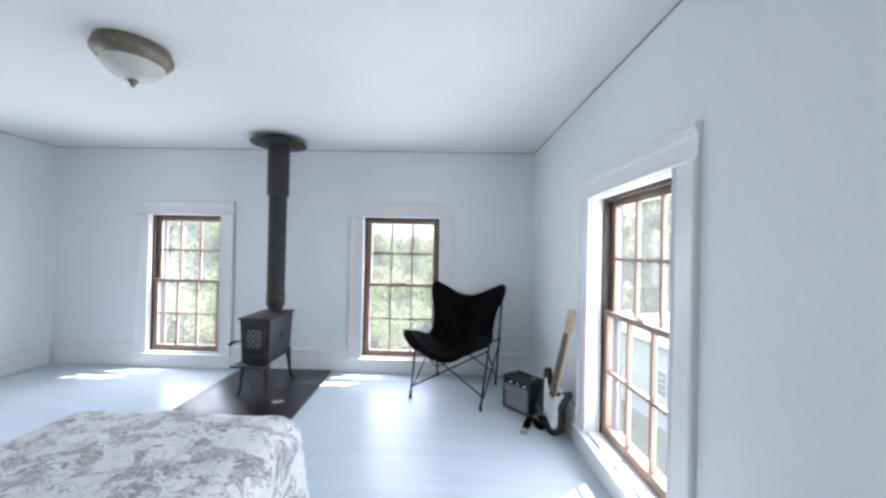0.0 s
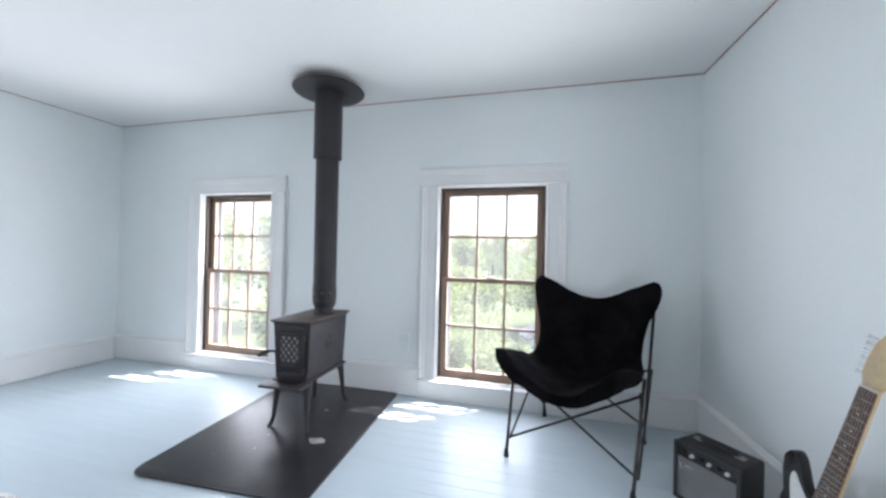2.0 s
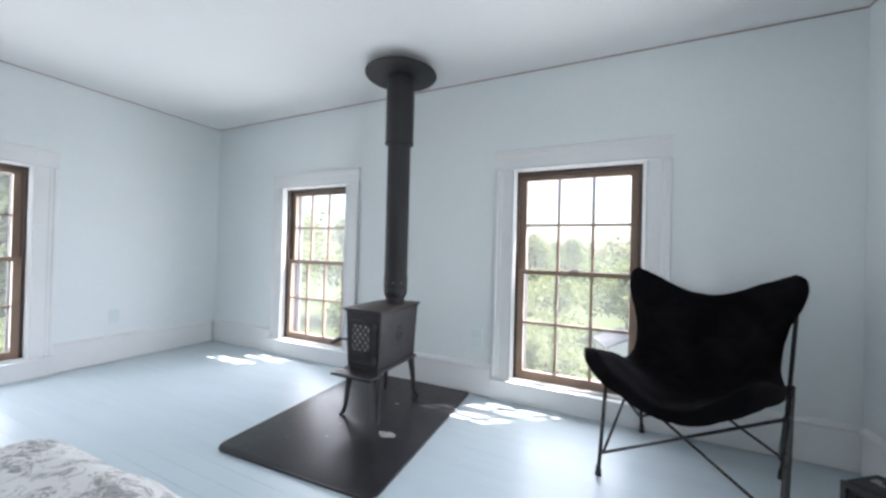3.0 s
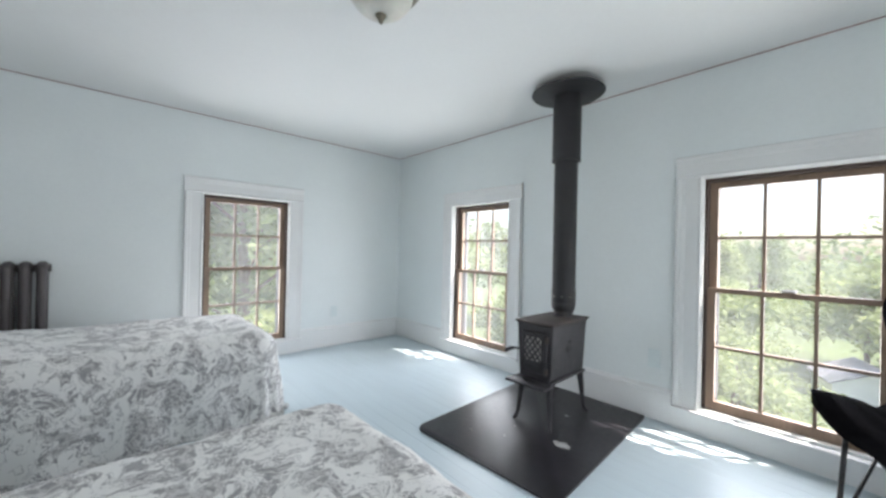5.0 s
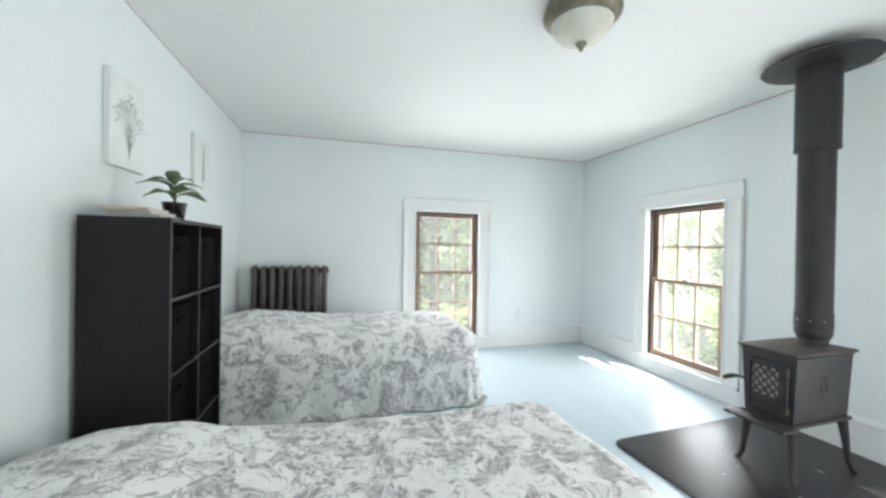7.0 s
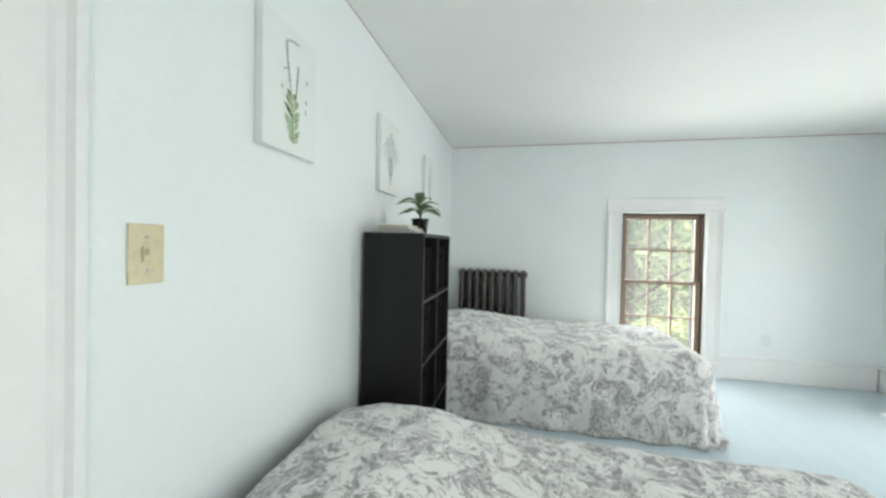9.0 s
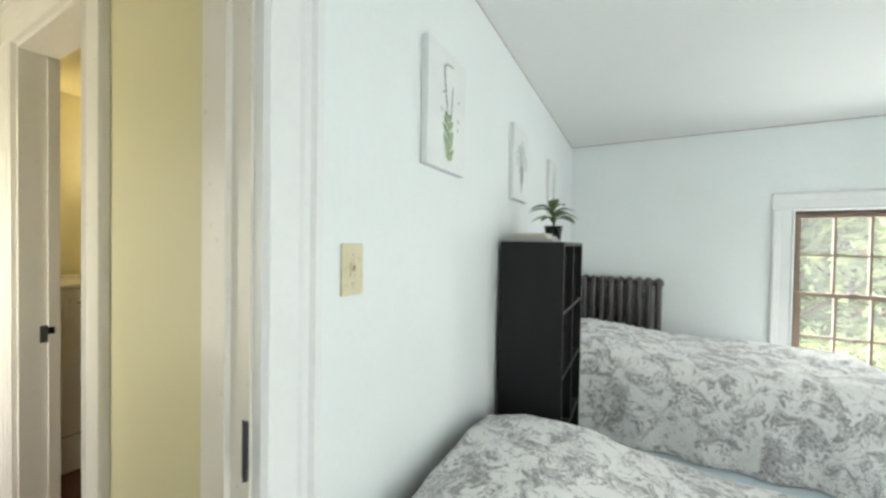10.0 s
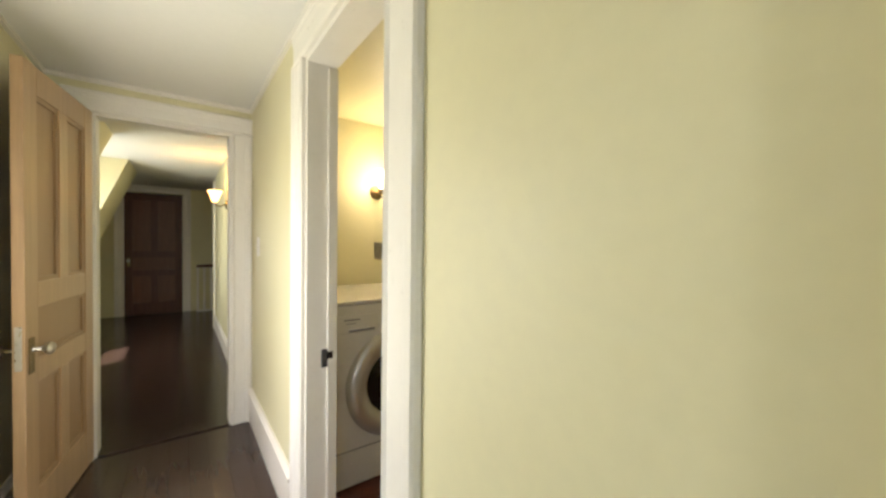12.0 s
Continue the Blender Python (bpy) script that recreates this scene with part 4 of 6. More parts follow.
pipe = thing("stovepipe", "matt black stovepipe with a wider sleeve and ceiling collar", "stovepipe", pose(-1.521, 3.487, 0.657))
part("lower_pipe", lathe([(0.060, 0.028), (0.065, 0.028), (0.076, 0.055), (0.079, 0.085), (0.077, 0.09), (0.079, 0.095), (0.079, 0.17), (0.076, 0.175), (0.076, 1.10)], 36), PIPE, pipe, smooth=True)
part("sleeve", lathe([(0.077, 1.045), (0.093, 1.045), (0.095, 1.052), (0.0925, 1.06), (0.0925, 1.535)], 36), PIPE, pipe, "wider upper sleeve", True)
part("ceiling_collar", lathe([(0.094, 1.488), (0.110, 1.490), (0.233, 1.503), (0.238, 1.510), (0.234, 1.516), (0.13, 1.5185), (0.13, 1.5625), (0.0, 1.5625)], 48), PIPE, pipe, "round ceiling collar plate", True)
for k in range(3):
    a = radians(250 + 40 * k)
    screw = tube(bmesh.new(), [(0.078 * math.cos(a), 0.078 * math.sin(a), 0.13), (0.083 * math.cos(a), 0.083 * math.sin(a), 0.13)], 0.004, 6)
    part("screw", screw, NICKEL, pipe, "small steel screw")

# ---- butterfly chair ----
CF = math.degrees(math.atan2(0.559, 0.197)) - 90      # local +y points to the chair's back
chair = thing("butterfly_chair", "folding butterfly chair with black plush sling on thin black frame", "chair", pose(0.125, 3.427, 0, 0, 0, CF))
FEET = {(-1, -1): (-0.30, -0.29), (1, -1): (0.30, -0.29), (-1, 1): (-0.29, 0.30), (1, 1): (0.29, 0.30)}
TIPS = {(-1, -1): (-0.325, -0.13, 0.50), (1, -1): (0.325, -0.13, 0.50), (-1, 1): (-0.335, 0.31, 0.86), (1, 1): (0.335, 0.31, 0.86)}
for k in FEET:
    fx, fy = FEET[k]
    leg = part("leg", tube(bmesh.new(), [(fx, fy, 0.012), TIPS[k]], 0.0085, 10), BLACK_METAL, chair, smooth=True)
    part("rubber_foot", lathe([(0.0, 0.0), (0.015, 0.0), (0.014, 0.012), (0.010, 0.045), (0.0, 0.045)], 12, Matrix.Translation((fx, fy, 0))), BLACK_PLASTIC, leg, "black rubber foot", True)


def leg_at(k, z):
    f, t = Vector((*FEET[k], 0)), Vector(TIPS[k])
    return f + (t - f) * (z / t.z)


for a, b in (((-1, -1), (1, -1)), ((1, -1), (1, 1)), ((1, 1), (-1, 1)), ((-1, 1), (-1, -1))):
    out = (Vector((*FEET[a], 0)) + Vector((*FEET[b], 0))).normalized() * 0.012
    for p, q, off in ((a, b, out), (b, a, -out)):
        lo, hi = leg_at(p, 0.09), leg_at(q, 0.43)
        part("cross_brace", tube(bmesh.new(), [lo, lo + off, hi + off, hi], 0.0065, 8), BLACK_METAL, chair, smooth=True)


def sling():
    """Closed padded sling hung between the four tips: a sheet through a small net of heights, given thickness."""
    # rows from front edge to back edge: y, z at the middle, half width, rise at the sides, forward pull of the sides
    rows = [(-0.250, 0.340, 0.318, 0.215, 0.105), (-0.20, 0.335, 0.340, 0.230, 0.075), (-0.09, 0.330, 0.340, 0.195, 0.03), (0.05, 0.335, 0.315, 0.13, 0.0), (0.16, 0.39, 0.290, 0.12, 0.02),
            (0.235, 0.50, 0.292, 0.11, 0.05), (0.285, 0.62, 0.315, 0.085, 0.07), (0.325, 0.71, 0.352, 0.080, 0.06), (0.355, 0.770, 0.382, 0.145, 0.045), (0.375, 0.80, 0.380, 0.205, 0.03)]
    nu, sub = 33, 5

    def at(v):
        i = min(int(v), len(rows) - 2)
        t = v - i
        p0, p1, p2, p3 = rows[max(i - 1, 0)], rows[i], rows[i + 1], rows[min(i + 2, len(rows) - 1)]
        return [0.5 * (2 * b + (c - a) * t + (2 * a - 5 * b + 4 * c - d) * t * t + (3 * b - a - 3 * c + d) * t ** 3) for a, b, c, d in zip(p0, p1, p2, p3)]
    nv = (len(rows) - 1) * sub + 1
    P = [[None] * nu for _ in range(nv)]
    for j in range(nv):
        y, z, hw, rise, pull = at(j / sub)
        for i in range(nu):
            u = -1 + 2 * i / (nu - 1)
            s = abs(u) ** 1.65
            p = Vector((u * hw - 0.16 * max(0.0, 0.10 - y), y - pull * s, z + rise * s))
            P[j][i] = p + Vector((0, 0, 0.006)) * noise.noise(p * 9)
    # round the outline at the four tips
    for jj, ii, n1, n2 in ((0, 0, 7, 6), (0, nu - 1, 7, 6), (nv - 1, 0, 9, 8), (nv - 1, nu - 1, 9, 8)):
        sj, si = (1 if jj == 0 else -1), (1 if ii == 0 else -1)
        inner = P[jj + sj * n1][ii + si * n2].copy()
        for dj in range(n1):
            for di in range(n2):
                a, b = 1 - dj / n1, 1 - di / n2
                over = math.hypot(a, b) / max(a, b)
                q = P[jj + sj * dj][ii + si * di]
                P[jj + sj * dj][ii + si * di] = inner + (q - inner) / over
    bm = bmesh.new()
    top, low = [], []
    for j in range(nv):
        A, B = [], []
        for i in range(nu):
            du = P[j][min(i + 1, nu - 1)] - P[j][max(i - 1, 0)]
            dv = P[min(j + 1, nv - 1)][i] - P[max(j - 1, 0)][i]
            n = du.cross(dv).normalized()
            u, v = -1 + 2 * i / (nu - 1), -1 + 2 * j / (nv - 1)
            lobe = max(0.0, -v) ** 1.6 * (0.30 + 0.70 * abs(u) ** 1.5) + 0.45 * max(0.0, v) ** 4 * abs(u) ** 2
            h = (0.020 + 0.034 * lobe) * math.sqrt(max(0.0, 1 - abs(u) ** 18)) * math.sqrt(max(0.0, 1 - abs(v) ** 26))
            fuzz = 0.002 * noise.noise(P[j][i] * 60) + 0.007 * noise.noise(P[j][i] * 14)
            a = bm.verts.new(P[j][i] + n * (h + fuzz))
            A.append(a)
            B.append(a if h < 1e-5 else bm.verts.new(P[j][i] - n * (h - fuzz)))
        top.append(A)
        low.append(B)
    for j in range(nv - 1):
        for i in range(nu - 1):
            bm.faces.new((top[j][i], top[j][i + 1], top[j + 1][i + 1], top[j + 1][i]))
            q = [low[j][i], low[j + 1][i], low[j + 1][i + 1], low[j][i + 1]]
            if len({id(v) for v in q}) == 4 and not all(v in (top[j][i], top[j + 1][i], top[j + 1][i + 1], top[j][i + 1]) for v in q):
                bm.faces.new(q)
    return bm


part("sling", sling(), FUR, chair, "black plush fur sling", True)


# ---- practice amplifier ----
amp_dir = math.degrees(math.atan2(-0.18, 0.142))
amp = thing("guitar_amplifier", "small black practice guitar amplifier with grey grille", "amplifier", pose(0.645, 3.095, 0.006, 0, 0, amp_dir))
AW, AD, AH = 0.26, 0.175, 0.258
part("cabinet", soft_box(-AW / 2, AW / 2, -AD / 2 + 0.012, AD / 2, 0, AH, 0.012, 3), TOLEX, amp, smooth=True)
front = bmesh.new()
for q in ((-AW / 2, -AW / 2 + 0.014, -AD / 2, -AD / 2 + 0.014, 0.004, AH - 0.004), (AW / 2 - 0.014, AW / 2, -AD / 2, -AD / 2 + 0.014, 0.004, AH - 0.004), (-AW / 2 + 0.014, AW / 2 - 0.014, -AD / 2, -AD / 2 + 0.014, 0.004, 0.018), (-AW / 2 + 0.014, AW / 2 - 0.014, -AD / 2, -AD / 2 + 0.014, AH - 0.018, AH - 0.004)):
    box(front, *q)
part("front_rim", front, TOLEX, amp)
gr = part("grille", soft_box(-AW / 2 + 0.0145, AW / 2 - 0.0145, -AD / 2 + 0.004, -AD / 2 + 0.0118, 0.0185, 0.192, 0.002, 1), GRILLE, amp, "silver-grey grille cloth")
badge = tube(bmesh.new(), [(-0.10, -AD / 2 + 0.001, 0.168), (-0.095, -AD / 2, 0.143), (-0.09, -AD / 2, 0.160), (-0.07, -AD / 2, 0.168), (-0.045, -AD / 2, 0.163)], [0.003, 0.004, 0.004, 0.003, 0.002], 6)
tube(badge, [(-0.093, -AD / 2 + 0.001, 0.153), (-0.075, -AD / 2, 0.152), (-0.055, -AD / 2, 0.158)], [0.004, 0.003, 0.002], 6)
part("badge", badge, CHROME, amp, "plain metal badge shape", True)
pan = part("control_panel", soft_box(-AW / 2 + 0.0145, AW / 2 - 0.0145, -AD / 2 + 0.006, -AD / 2 + 0.0118, 0.194, AH - 0.0185, 0.001, 1), BLACK_PLASTIC, amp, "black control panel")
for k in range(6):
    kx = -0.085 + k * 0.034
    part("knob", lathe([(0.0, 0.0), (0.008, 0.0), (0.007, 0.012), (0.0, 0.013)], 14, Matrix.Translation((kx, -AD / 2 + 0.0055, 0.217)) @ pose(0, 0, 0, 90)), PEARL if k % 2 else BLACK_PLASTIC, pan, "small control knob", True)
hnd = bmesh.new()
tube(hnd, [(-0.075, 0.01, AH + 0.001), (-0.06, 0.01, AH + 0.014), (0.0, 0.01, AH + 0.018), (0.06, 0.01, AH + 0.014), (0.075, 0.01, AH + 0.001)], [0.007, 0.009, 0.010, 0.009, 0.007], 8)
part("handle", hnd, TOLEX, amp, "black strap handle", True)
for sx in (-1, 1):
    part("handle_cap", soft_box(sx * 0.082 - 0.018, sx * 0.082 + 0.018, -0.005, 0.025, AH, AH + 0.006, 0.002, 1), NICKEL, amp, "metal handle cap")
for sx in (-1, 1):
    for sy in (-1, 1):
        part("foot", lathe([(0.0, -0.006), (0.010, -0.006), (0.010, 0.0), (0, 0.0)], 10, Matrix.Translation((sx * 0.1, sy * 0.06, 0))), BLACK_PLASTIC, amp)

# ---- electric guitar leaning on the wall ----
g_low, g_high = Vector((0.750, 2.775, 0.014)), Vector((0.866, 2.60, 0.87))
g_up = (g_high - g_low).normalized()
g_face = Vector((-0.93, -0.37, 0.0))
g_face = (g_face - g_up * g_face.dot(g_up)).normalized()
g_side = g_up.cross(g_face).normalized()
gm = Matrix((g_side, g_up, g_face)).transposed().to_4x4()      # local x across, y along the neck, z out of the face
gm = Matrix.Translation(g_low) @ gm @ Matrix.Scale(0.94, 4)
guitar = thing("electric_guitar", "black electric guitar with white pickguard leaning against the wall", "guitar", gm)
BODY = [(0.0, 0.0), (0.075, 0.008), (0.13, 0.05), (0.148, 0.115), (0.125, 0.185), (0.108, 0.235), (0.122, 0.295), (0.145, 0.345), (0.128, 0.385), (0.092, 0.365), (0.055, 0.315), (0.03, 0.305),
        (-0.03, 0.305), (-0.06, 0.325), (-0.092, 0.385), (-0.118, 0.425), (-0.146, 0.405), (-0.140, 0.34), (-0.112, 0.25), (-0.125, 0.19), (-0.150, 0.12), (-0.135, 0.05), (-0.075, 0.008)]
part("body", plate(smooth_loop(BODY, 4), -0.022, 0.022, None, 0.007), BLACK_PLASTIC, guitar, "glossy black contoured body", True)
GUARD = [(0.02, 0.09), (0.075, 0.06), (0.112, 0.10), (0.098, 0.17), (0.078, 0.235), (0.092, 0.30), (0.11, 0.345), (0.088, 0.345), (0.05, 0.30), (-0.035, 0.298), (-0.07, 0.325), (-0.10, 0.36), (-0.108, 0.33), (-0.085, 0.25), (-0.07, 0.19), (-0.045, 0.13)]
guard = part("pickguard", plate(smooth_loop(GUARD, 4), 0.0222, 0.0245), PEARL, guitar, "white plastic pickguard")
for yy in (0.165, 0.215, 0.265):
    part("pickup", soft_box(-0.042, 0.042, yy - 0.010, yy + 0.010, 0.0246, 0.031, 0.004), PEARL, guard, "white pickup cover", True)
part("bridge", soft_box(-0.038, 0.038, 0.105, 0.130, 0.0225, 0.034, 0.003), CHROME, guitar, "chrome bridge", True)
for kx, ky in ((0.075, 0.165), (0.082, 0.125), (0.072, 0.09)):
    part("knob", lathe([(0.0, 0.0245), (0.012, 0.0245), (0.010, 0.036), (0.0, 0.037)], 14, Matrix.Translation((kx, ky, 0))), PEARL, guard, "white control knob", True)
part("neck", plate([(-0.028, 0.275), (0.028, 0.275), (0.0215, 0.765), (-0.0215, 0.765)], 0.008, 0.026, None, 0.004), MAPLE, guitar, "maple neck", True)
fb = part("fretboard", plate([(-0.0285, 0.270), (0.0285, 0.270), (0.0215, 0.760), (-0.0215, 0.760)], 0.0262, 0.032), ROSEWOOD, guitar, "dark rosewood fretboard")
scale_len, nut_y = 0.648, 0.760
for n in range(1, 22):
    y = nut_y - scale_len * (1 - 2 ** (-n / 12))
    hw = 0.0215 + (nut_y - y) / 0.49 * 0.007
    if y > 0.275:
        part("fret", boxes((-hw, hw, y - 0.0011, y + 0.0011, 0.0321, 0.0332)), NICKEL, fb)
for n in (3, 5, 7, 9, 15, 17):
    y = nut_y - scale_len * (1 - 2 ** (-(n - 0.5) / 12))
    part("inlay", lathe([(0.0032, 0.0321), (0.0032, 0.0325), (0, 0.0325)], 10, Matrix.Translation((0, y, 0))), PEARL, fb, "pale dot inlay")
part("nut", boxes((-0.0215, 0.0215, 0.7605, 0.7650, 0.0262, 0.034)), PEARL, guitar, "white nut")
HEAD = [(-0.0215, 0.762), (-0.030, 0.785), (-0.036, 0.80), (-0.034, 0.85), (-0.030, 0.90), (-0.015, 0.935), (0.012, 0.938), (0.030, 0.915), (0.034, 0.885), (0.026, 0.865), (0.030, 0.83), (0.034, 0.80), (0.0215, 0.762)]
part("headstock", plate(HEAD, 0.006, 0.020, None, 0.002), MAPLE, guitar, "maple headstock")
for k in range(6):
    y = 0.795 + k * 0.024
    part("tuner", tube(bmesh.new(), [(-0.030, y, 0.013), (-0.044, y, 0.013), (-0.052, y, 0.013)], [0.003, 0.003, 0.007], 8), CHROME, guitar, "chrome tuner peg")
for k in range(6):
    xa, xb = -0.0185 + k * 0.0074, -0.0165 + k * 0.0066
    part("string", tube(bmesh.new(), [(xa, 0.118, 0.0362), (xb, 0.7625, 0.0352), (-0.022, 0.795 + k * 0.024, 0.022)], 0.0006, 4), NICKEL, guitar, "thin steel string")

strap = thing("guitar_strap", "black guitar strap with checkered end lying on the floor", "strap", pose(0, 0, 0))


def ribbon(pts, w, t=0.003):
    """A flat band along a path with its width kept level."""
    bm = bmesh.new()
    pts = [Vector(p) for p in pts]
    rings = []
    for i, p in enumerate(pts):
        d = (pts[min(i + 1, len(pts) - 1)] - pts[max(i - 1, 0)]).normalized()
        s = d.cross(Vector((0, 0, 1)))
        s = s.normalized() if s.length > 1e-3 else Vector((1, 0, 0))
        n = s.cross(d)
        rings.append([bm.verts.new(p + s * a * w / 2 + n * b * t / 2) for a, b in ((-1, -1), (1, -1), (1, 1), (-1, 1))])
    for A, B in zip(rings, rings[1:]):
        for k in range(4):
            bm.faces.new((A[k], A[(k + 1) % 4], B[(k + 1) % 4], B[k]))
    bm.faces.new(rings[0][::-1])
    bm.faces.new(rings[-1])
    return bm


strap_path = [(0.572, 2.715, 0.003), (0.590, 2.755, 0.003), (0.608, 2.795, 0.004), (0.630, 2.835, 0.028), (0.655, 2.862, 0.045), (0.682, 2.86, 0.030), (0.70, 2.83, 0.012), (0.705, 2.80, 0.006), (0.72, 2.775, 0.004)]
part("band", ribbon(strap_path[:2] + smooth_loop(strap_path, 4)[8:32], 0.05), BLACK_CLOTH, strap)
d0 = (Vector(strap_path[1]) - Vector(strap_path[0])).normalized()
s0 = d0.cross(Vector((0, 0, 1))).normalized()
check = bmesh.new()
for i in range(8):
    for j in range(4):
        if (i + j) % 2 == 0:
            c = Vector(strap_path[0]) + d0 * (0.006 + i * 0.0105) + s0 * (-0.018 + j * 0.012)
            vs = box(check, -0.0052, 0.0052, -0.006, 0.006, 0.0018, 0.0026)
            rot = Matrix((d0, s0, Vector((0, 0, 1)))).transposed().to_4x4()
            for v in vs:
                v.co = rot @ v.co + c
part("check_pattern", check, CHECK_W, strap, "white checks on the strap end")
hang = thing("amplifier_cable", "black coiled cable behind the amplifier", "cable", pose(0, 0, 0))
coil = [(0.79 + 0.018 * math.cos(k * 0.9), 2.955 + 0.018 * math.sin(k * 0.9) - 0.001 * k, 0.012 + 0.0022 * k) for k in range(60)]
part("cable", tube(bmesh.new(), coil + [(0.80, 2.93, 0.145), (0.78, 2.90, 0.13), (0.765, 2.86, 0.03), (0.745, 2.82, 0.006)], 0.004, 6), BLACK_METAL, hang, smooth=True)

# ---- flush ceiling light ----
cl = thing("ceiling_light", "unlit bronze flush ceiling light with alabaster glass bowl", "ceiling light", pose(-1.552, 2.020, CEIL))
part("canopy", lathe([(0.122, -0.090), (0.134, -0.088), (0.146, -0.076), (0.156, -0.064), (0.164, -0.054), (0.1655, -0.044), (0.162, -0.032), (0.156, -0.016), (0.152, 0.0), (0.0, 0.0)], 48), BRONZE, cl, "patterned bronze canopy ring", True)
part("bowl", lathe([(0.0, -0.168), (0.03, -0.1665), (0.062, -0.159), (0.092, -0.143), (0.114, -0.122), (0.128, -0.102), (0.131, -0.086), (0.115, -0.086)], 48), ALABASTER, cl, "alabaster glass bowl", True)
part("finial", lathe([(0.0, -0.203), (0.006, -0.202), (0.009, -0.195), (0.012, -0.186), (0.020, -0.176), (0.024, -0.169), (0.02, -0.166), (0, -0.166)], 20), BRONZE, cl, "bronze finial", True)

# ---- radiator ----
rad = thing("radiator", "dark cast-iron column radiator against the wall", "radiator", pose(-3.90, 0.541, 0.008))
def rad_section():
    bm = bmesh.new()
    for cx in (-0.055, 0.055):
        tube(bm, [(cx, 0, 0.10), (cx, 0, 0.13), (cx, 0, 0.82), (cx, 0, 0.87), (cx * 0.93, 0, 0.905)], [0.026, 0.025, 0.025, 0.028, 0.025], 12)
    for z in (0.115, 0.895):
        tube(bm, [(-0.075, 0, z), (-0.06, 0, z), (0, 0, z + (0.008 if z > 0.5 else 0)), (0.06, 0, z), (0.075, 0, z)], [0.018, 0.031, 0.034, 0.031, 0.018], 12)
    tube(bm, [(0, -0.039, 0.89), (0, 0.039, 0.89)], 0.026, 12)
    tube(bm, [(0, -0.039, 0.12), (0, 0.039, 0.12)], 0.026, 12)
    return bm
sec = mesh_of("section", rad_section(), RADIATOR, True)
for k in range(9):
    ob = new("section", sec)
    ob.parent, ob.location = rad, (0, -0.308 + 0.077 * k, 0)
for k in (0, 8):
    for cx in (-0.055, 0.055):
        part("foot", tube(bmesh.new(), [(cx * 1.25, -0.308 + 0.077 * k, -0.008), (cx * 1.1, -0.308 + 0.077 * k, 0.05), (cx, -0.308 + 0.077 * k, 0.12)], [0.024, 0.017, 0.02], 10), RADIATOR, rad, smooth=True)
part("valve_pipe", tube(bmesh.new(), [(0, 0.345, 0.12), (0, 0.40, 0.12), (0, 0.405, -0.008)], 0.013, 10), RADIATOR, rad, smooth=True)

# ---- cube shelf with fabric bins ----
SX0, SX1, SY0, SY1, SH = -2.40, -1.79, 0.090, 0.384, 1.24
shelf = thing("cube_shelf", "black cube shelf with eight fabric bins beside the beds", "shelf", pose((SX0 + SX1) / 2, SY0, 0))
hw = (SX1 - SX0) / 2
dp = SY1 - SY0
part("side_panel", soft_box(-hw, -hw + 0.018, 0, dp, 0, SH, 0.0015, 1), BLACK_WOOD, shelf)
part("side_panel", soft_box(hw - 0.018, hw, 0, dp, 0, SH, 0.0015, 1), BLACK_WOOD, shelf)
part("top_panel", soft_box(-hw + 0.018, hw - 0.018, 0, dp, SH - 0.018, SH, 0.0015, 1), BLACK_WOOD, shelf)
part("back_panel", boxes((-hw + 0.018, hw - 0.018, 0, 0.004, 0.03, SH - 0.018)), BLACK_WOOD, shelf)
rows_z = [0.03 + k * (SH - 0.048) / 4 for k in range(4)]
for z in rows_z:
    part("shelf_board", soft_box(-hw + 0.018, hw - 0.018, 0.004, dp - 0.002, z - 0.015, z, 0.0015, 1), BLACK_WOOD, shelf)
part("divider", soft_box(-0.0075, 0.0075, 0.004, dp - 0.003, 0.03, SH - 0.018, 0.0015, 1), BLACK_WOOD, shelf)
cell_h = (SH - 0.048) / 4 - 0.015
for r, z in enumerate(rows_z):
    for c in (-1, 1):
        b = thing("storage_bin", "black fabric storage bin in the cube shelf", "bin", pose((SX0 + SX1) / 2 + c * (hw - 0.018 + 0.0075) / 2, SY0 + 0.012, z + 0.001), "bins in the cube shelf")
        bw = (hw - 0.0255) / 2 - 0.006
        sl = (0.006 * ((r * 2 + c) % 3 - 1))
        part("bin_body", soft_box(-bw, bw, 0, dp - 0.045 + sl, 0, cell_h - 0.035, 0.004, 2), BLACK_CLOTH, b, smooth=True)
        part("handle", tube(bmesh.new(), [(-0.035, dp - 0.044 + sl, cell_h - 0.085), (-0.03, dp - 0.034 + sl, cell_h - 0.09), (0.03, dp - 0.034 + sl, cell_h - 0.09), (0.035, dp - 0.044 + sl, cell_h - 0.085)], 0.006, 6), BLACK_CLOTH, b)

# books and a plant on the shelf
def book(label, m, w, d, h, cover):
    b = thing("book", label, "book", m, "books on the cube shelf")
    part("cover", soft_box(-w / 2, w / 2, -d / 2, d / 2, 0, 0.003, 0.001, 1), cover, b)
    part("cover", soft_box(-w / 2, w / 2, -d / 2, d / 2, h - 0.003, h, 0.001, 1), cover, b)
    part("spine", soft_box(-w / 2, -w / 2 + 0.003, -d / 2, d / 2, 0.003, h - 0.003, 0.001, 1), cover, b)
    part("pages", boxes((-w / 2 + 0.0035, w / 2 - 0.004, -d / 2 + 0.004, d / 2 - 0.004, 0.003, h - 0.003)), PAPER, b)
    return b


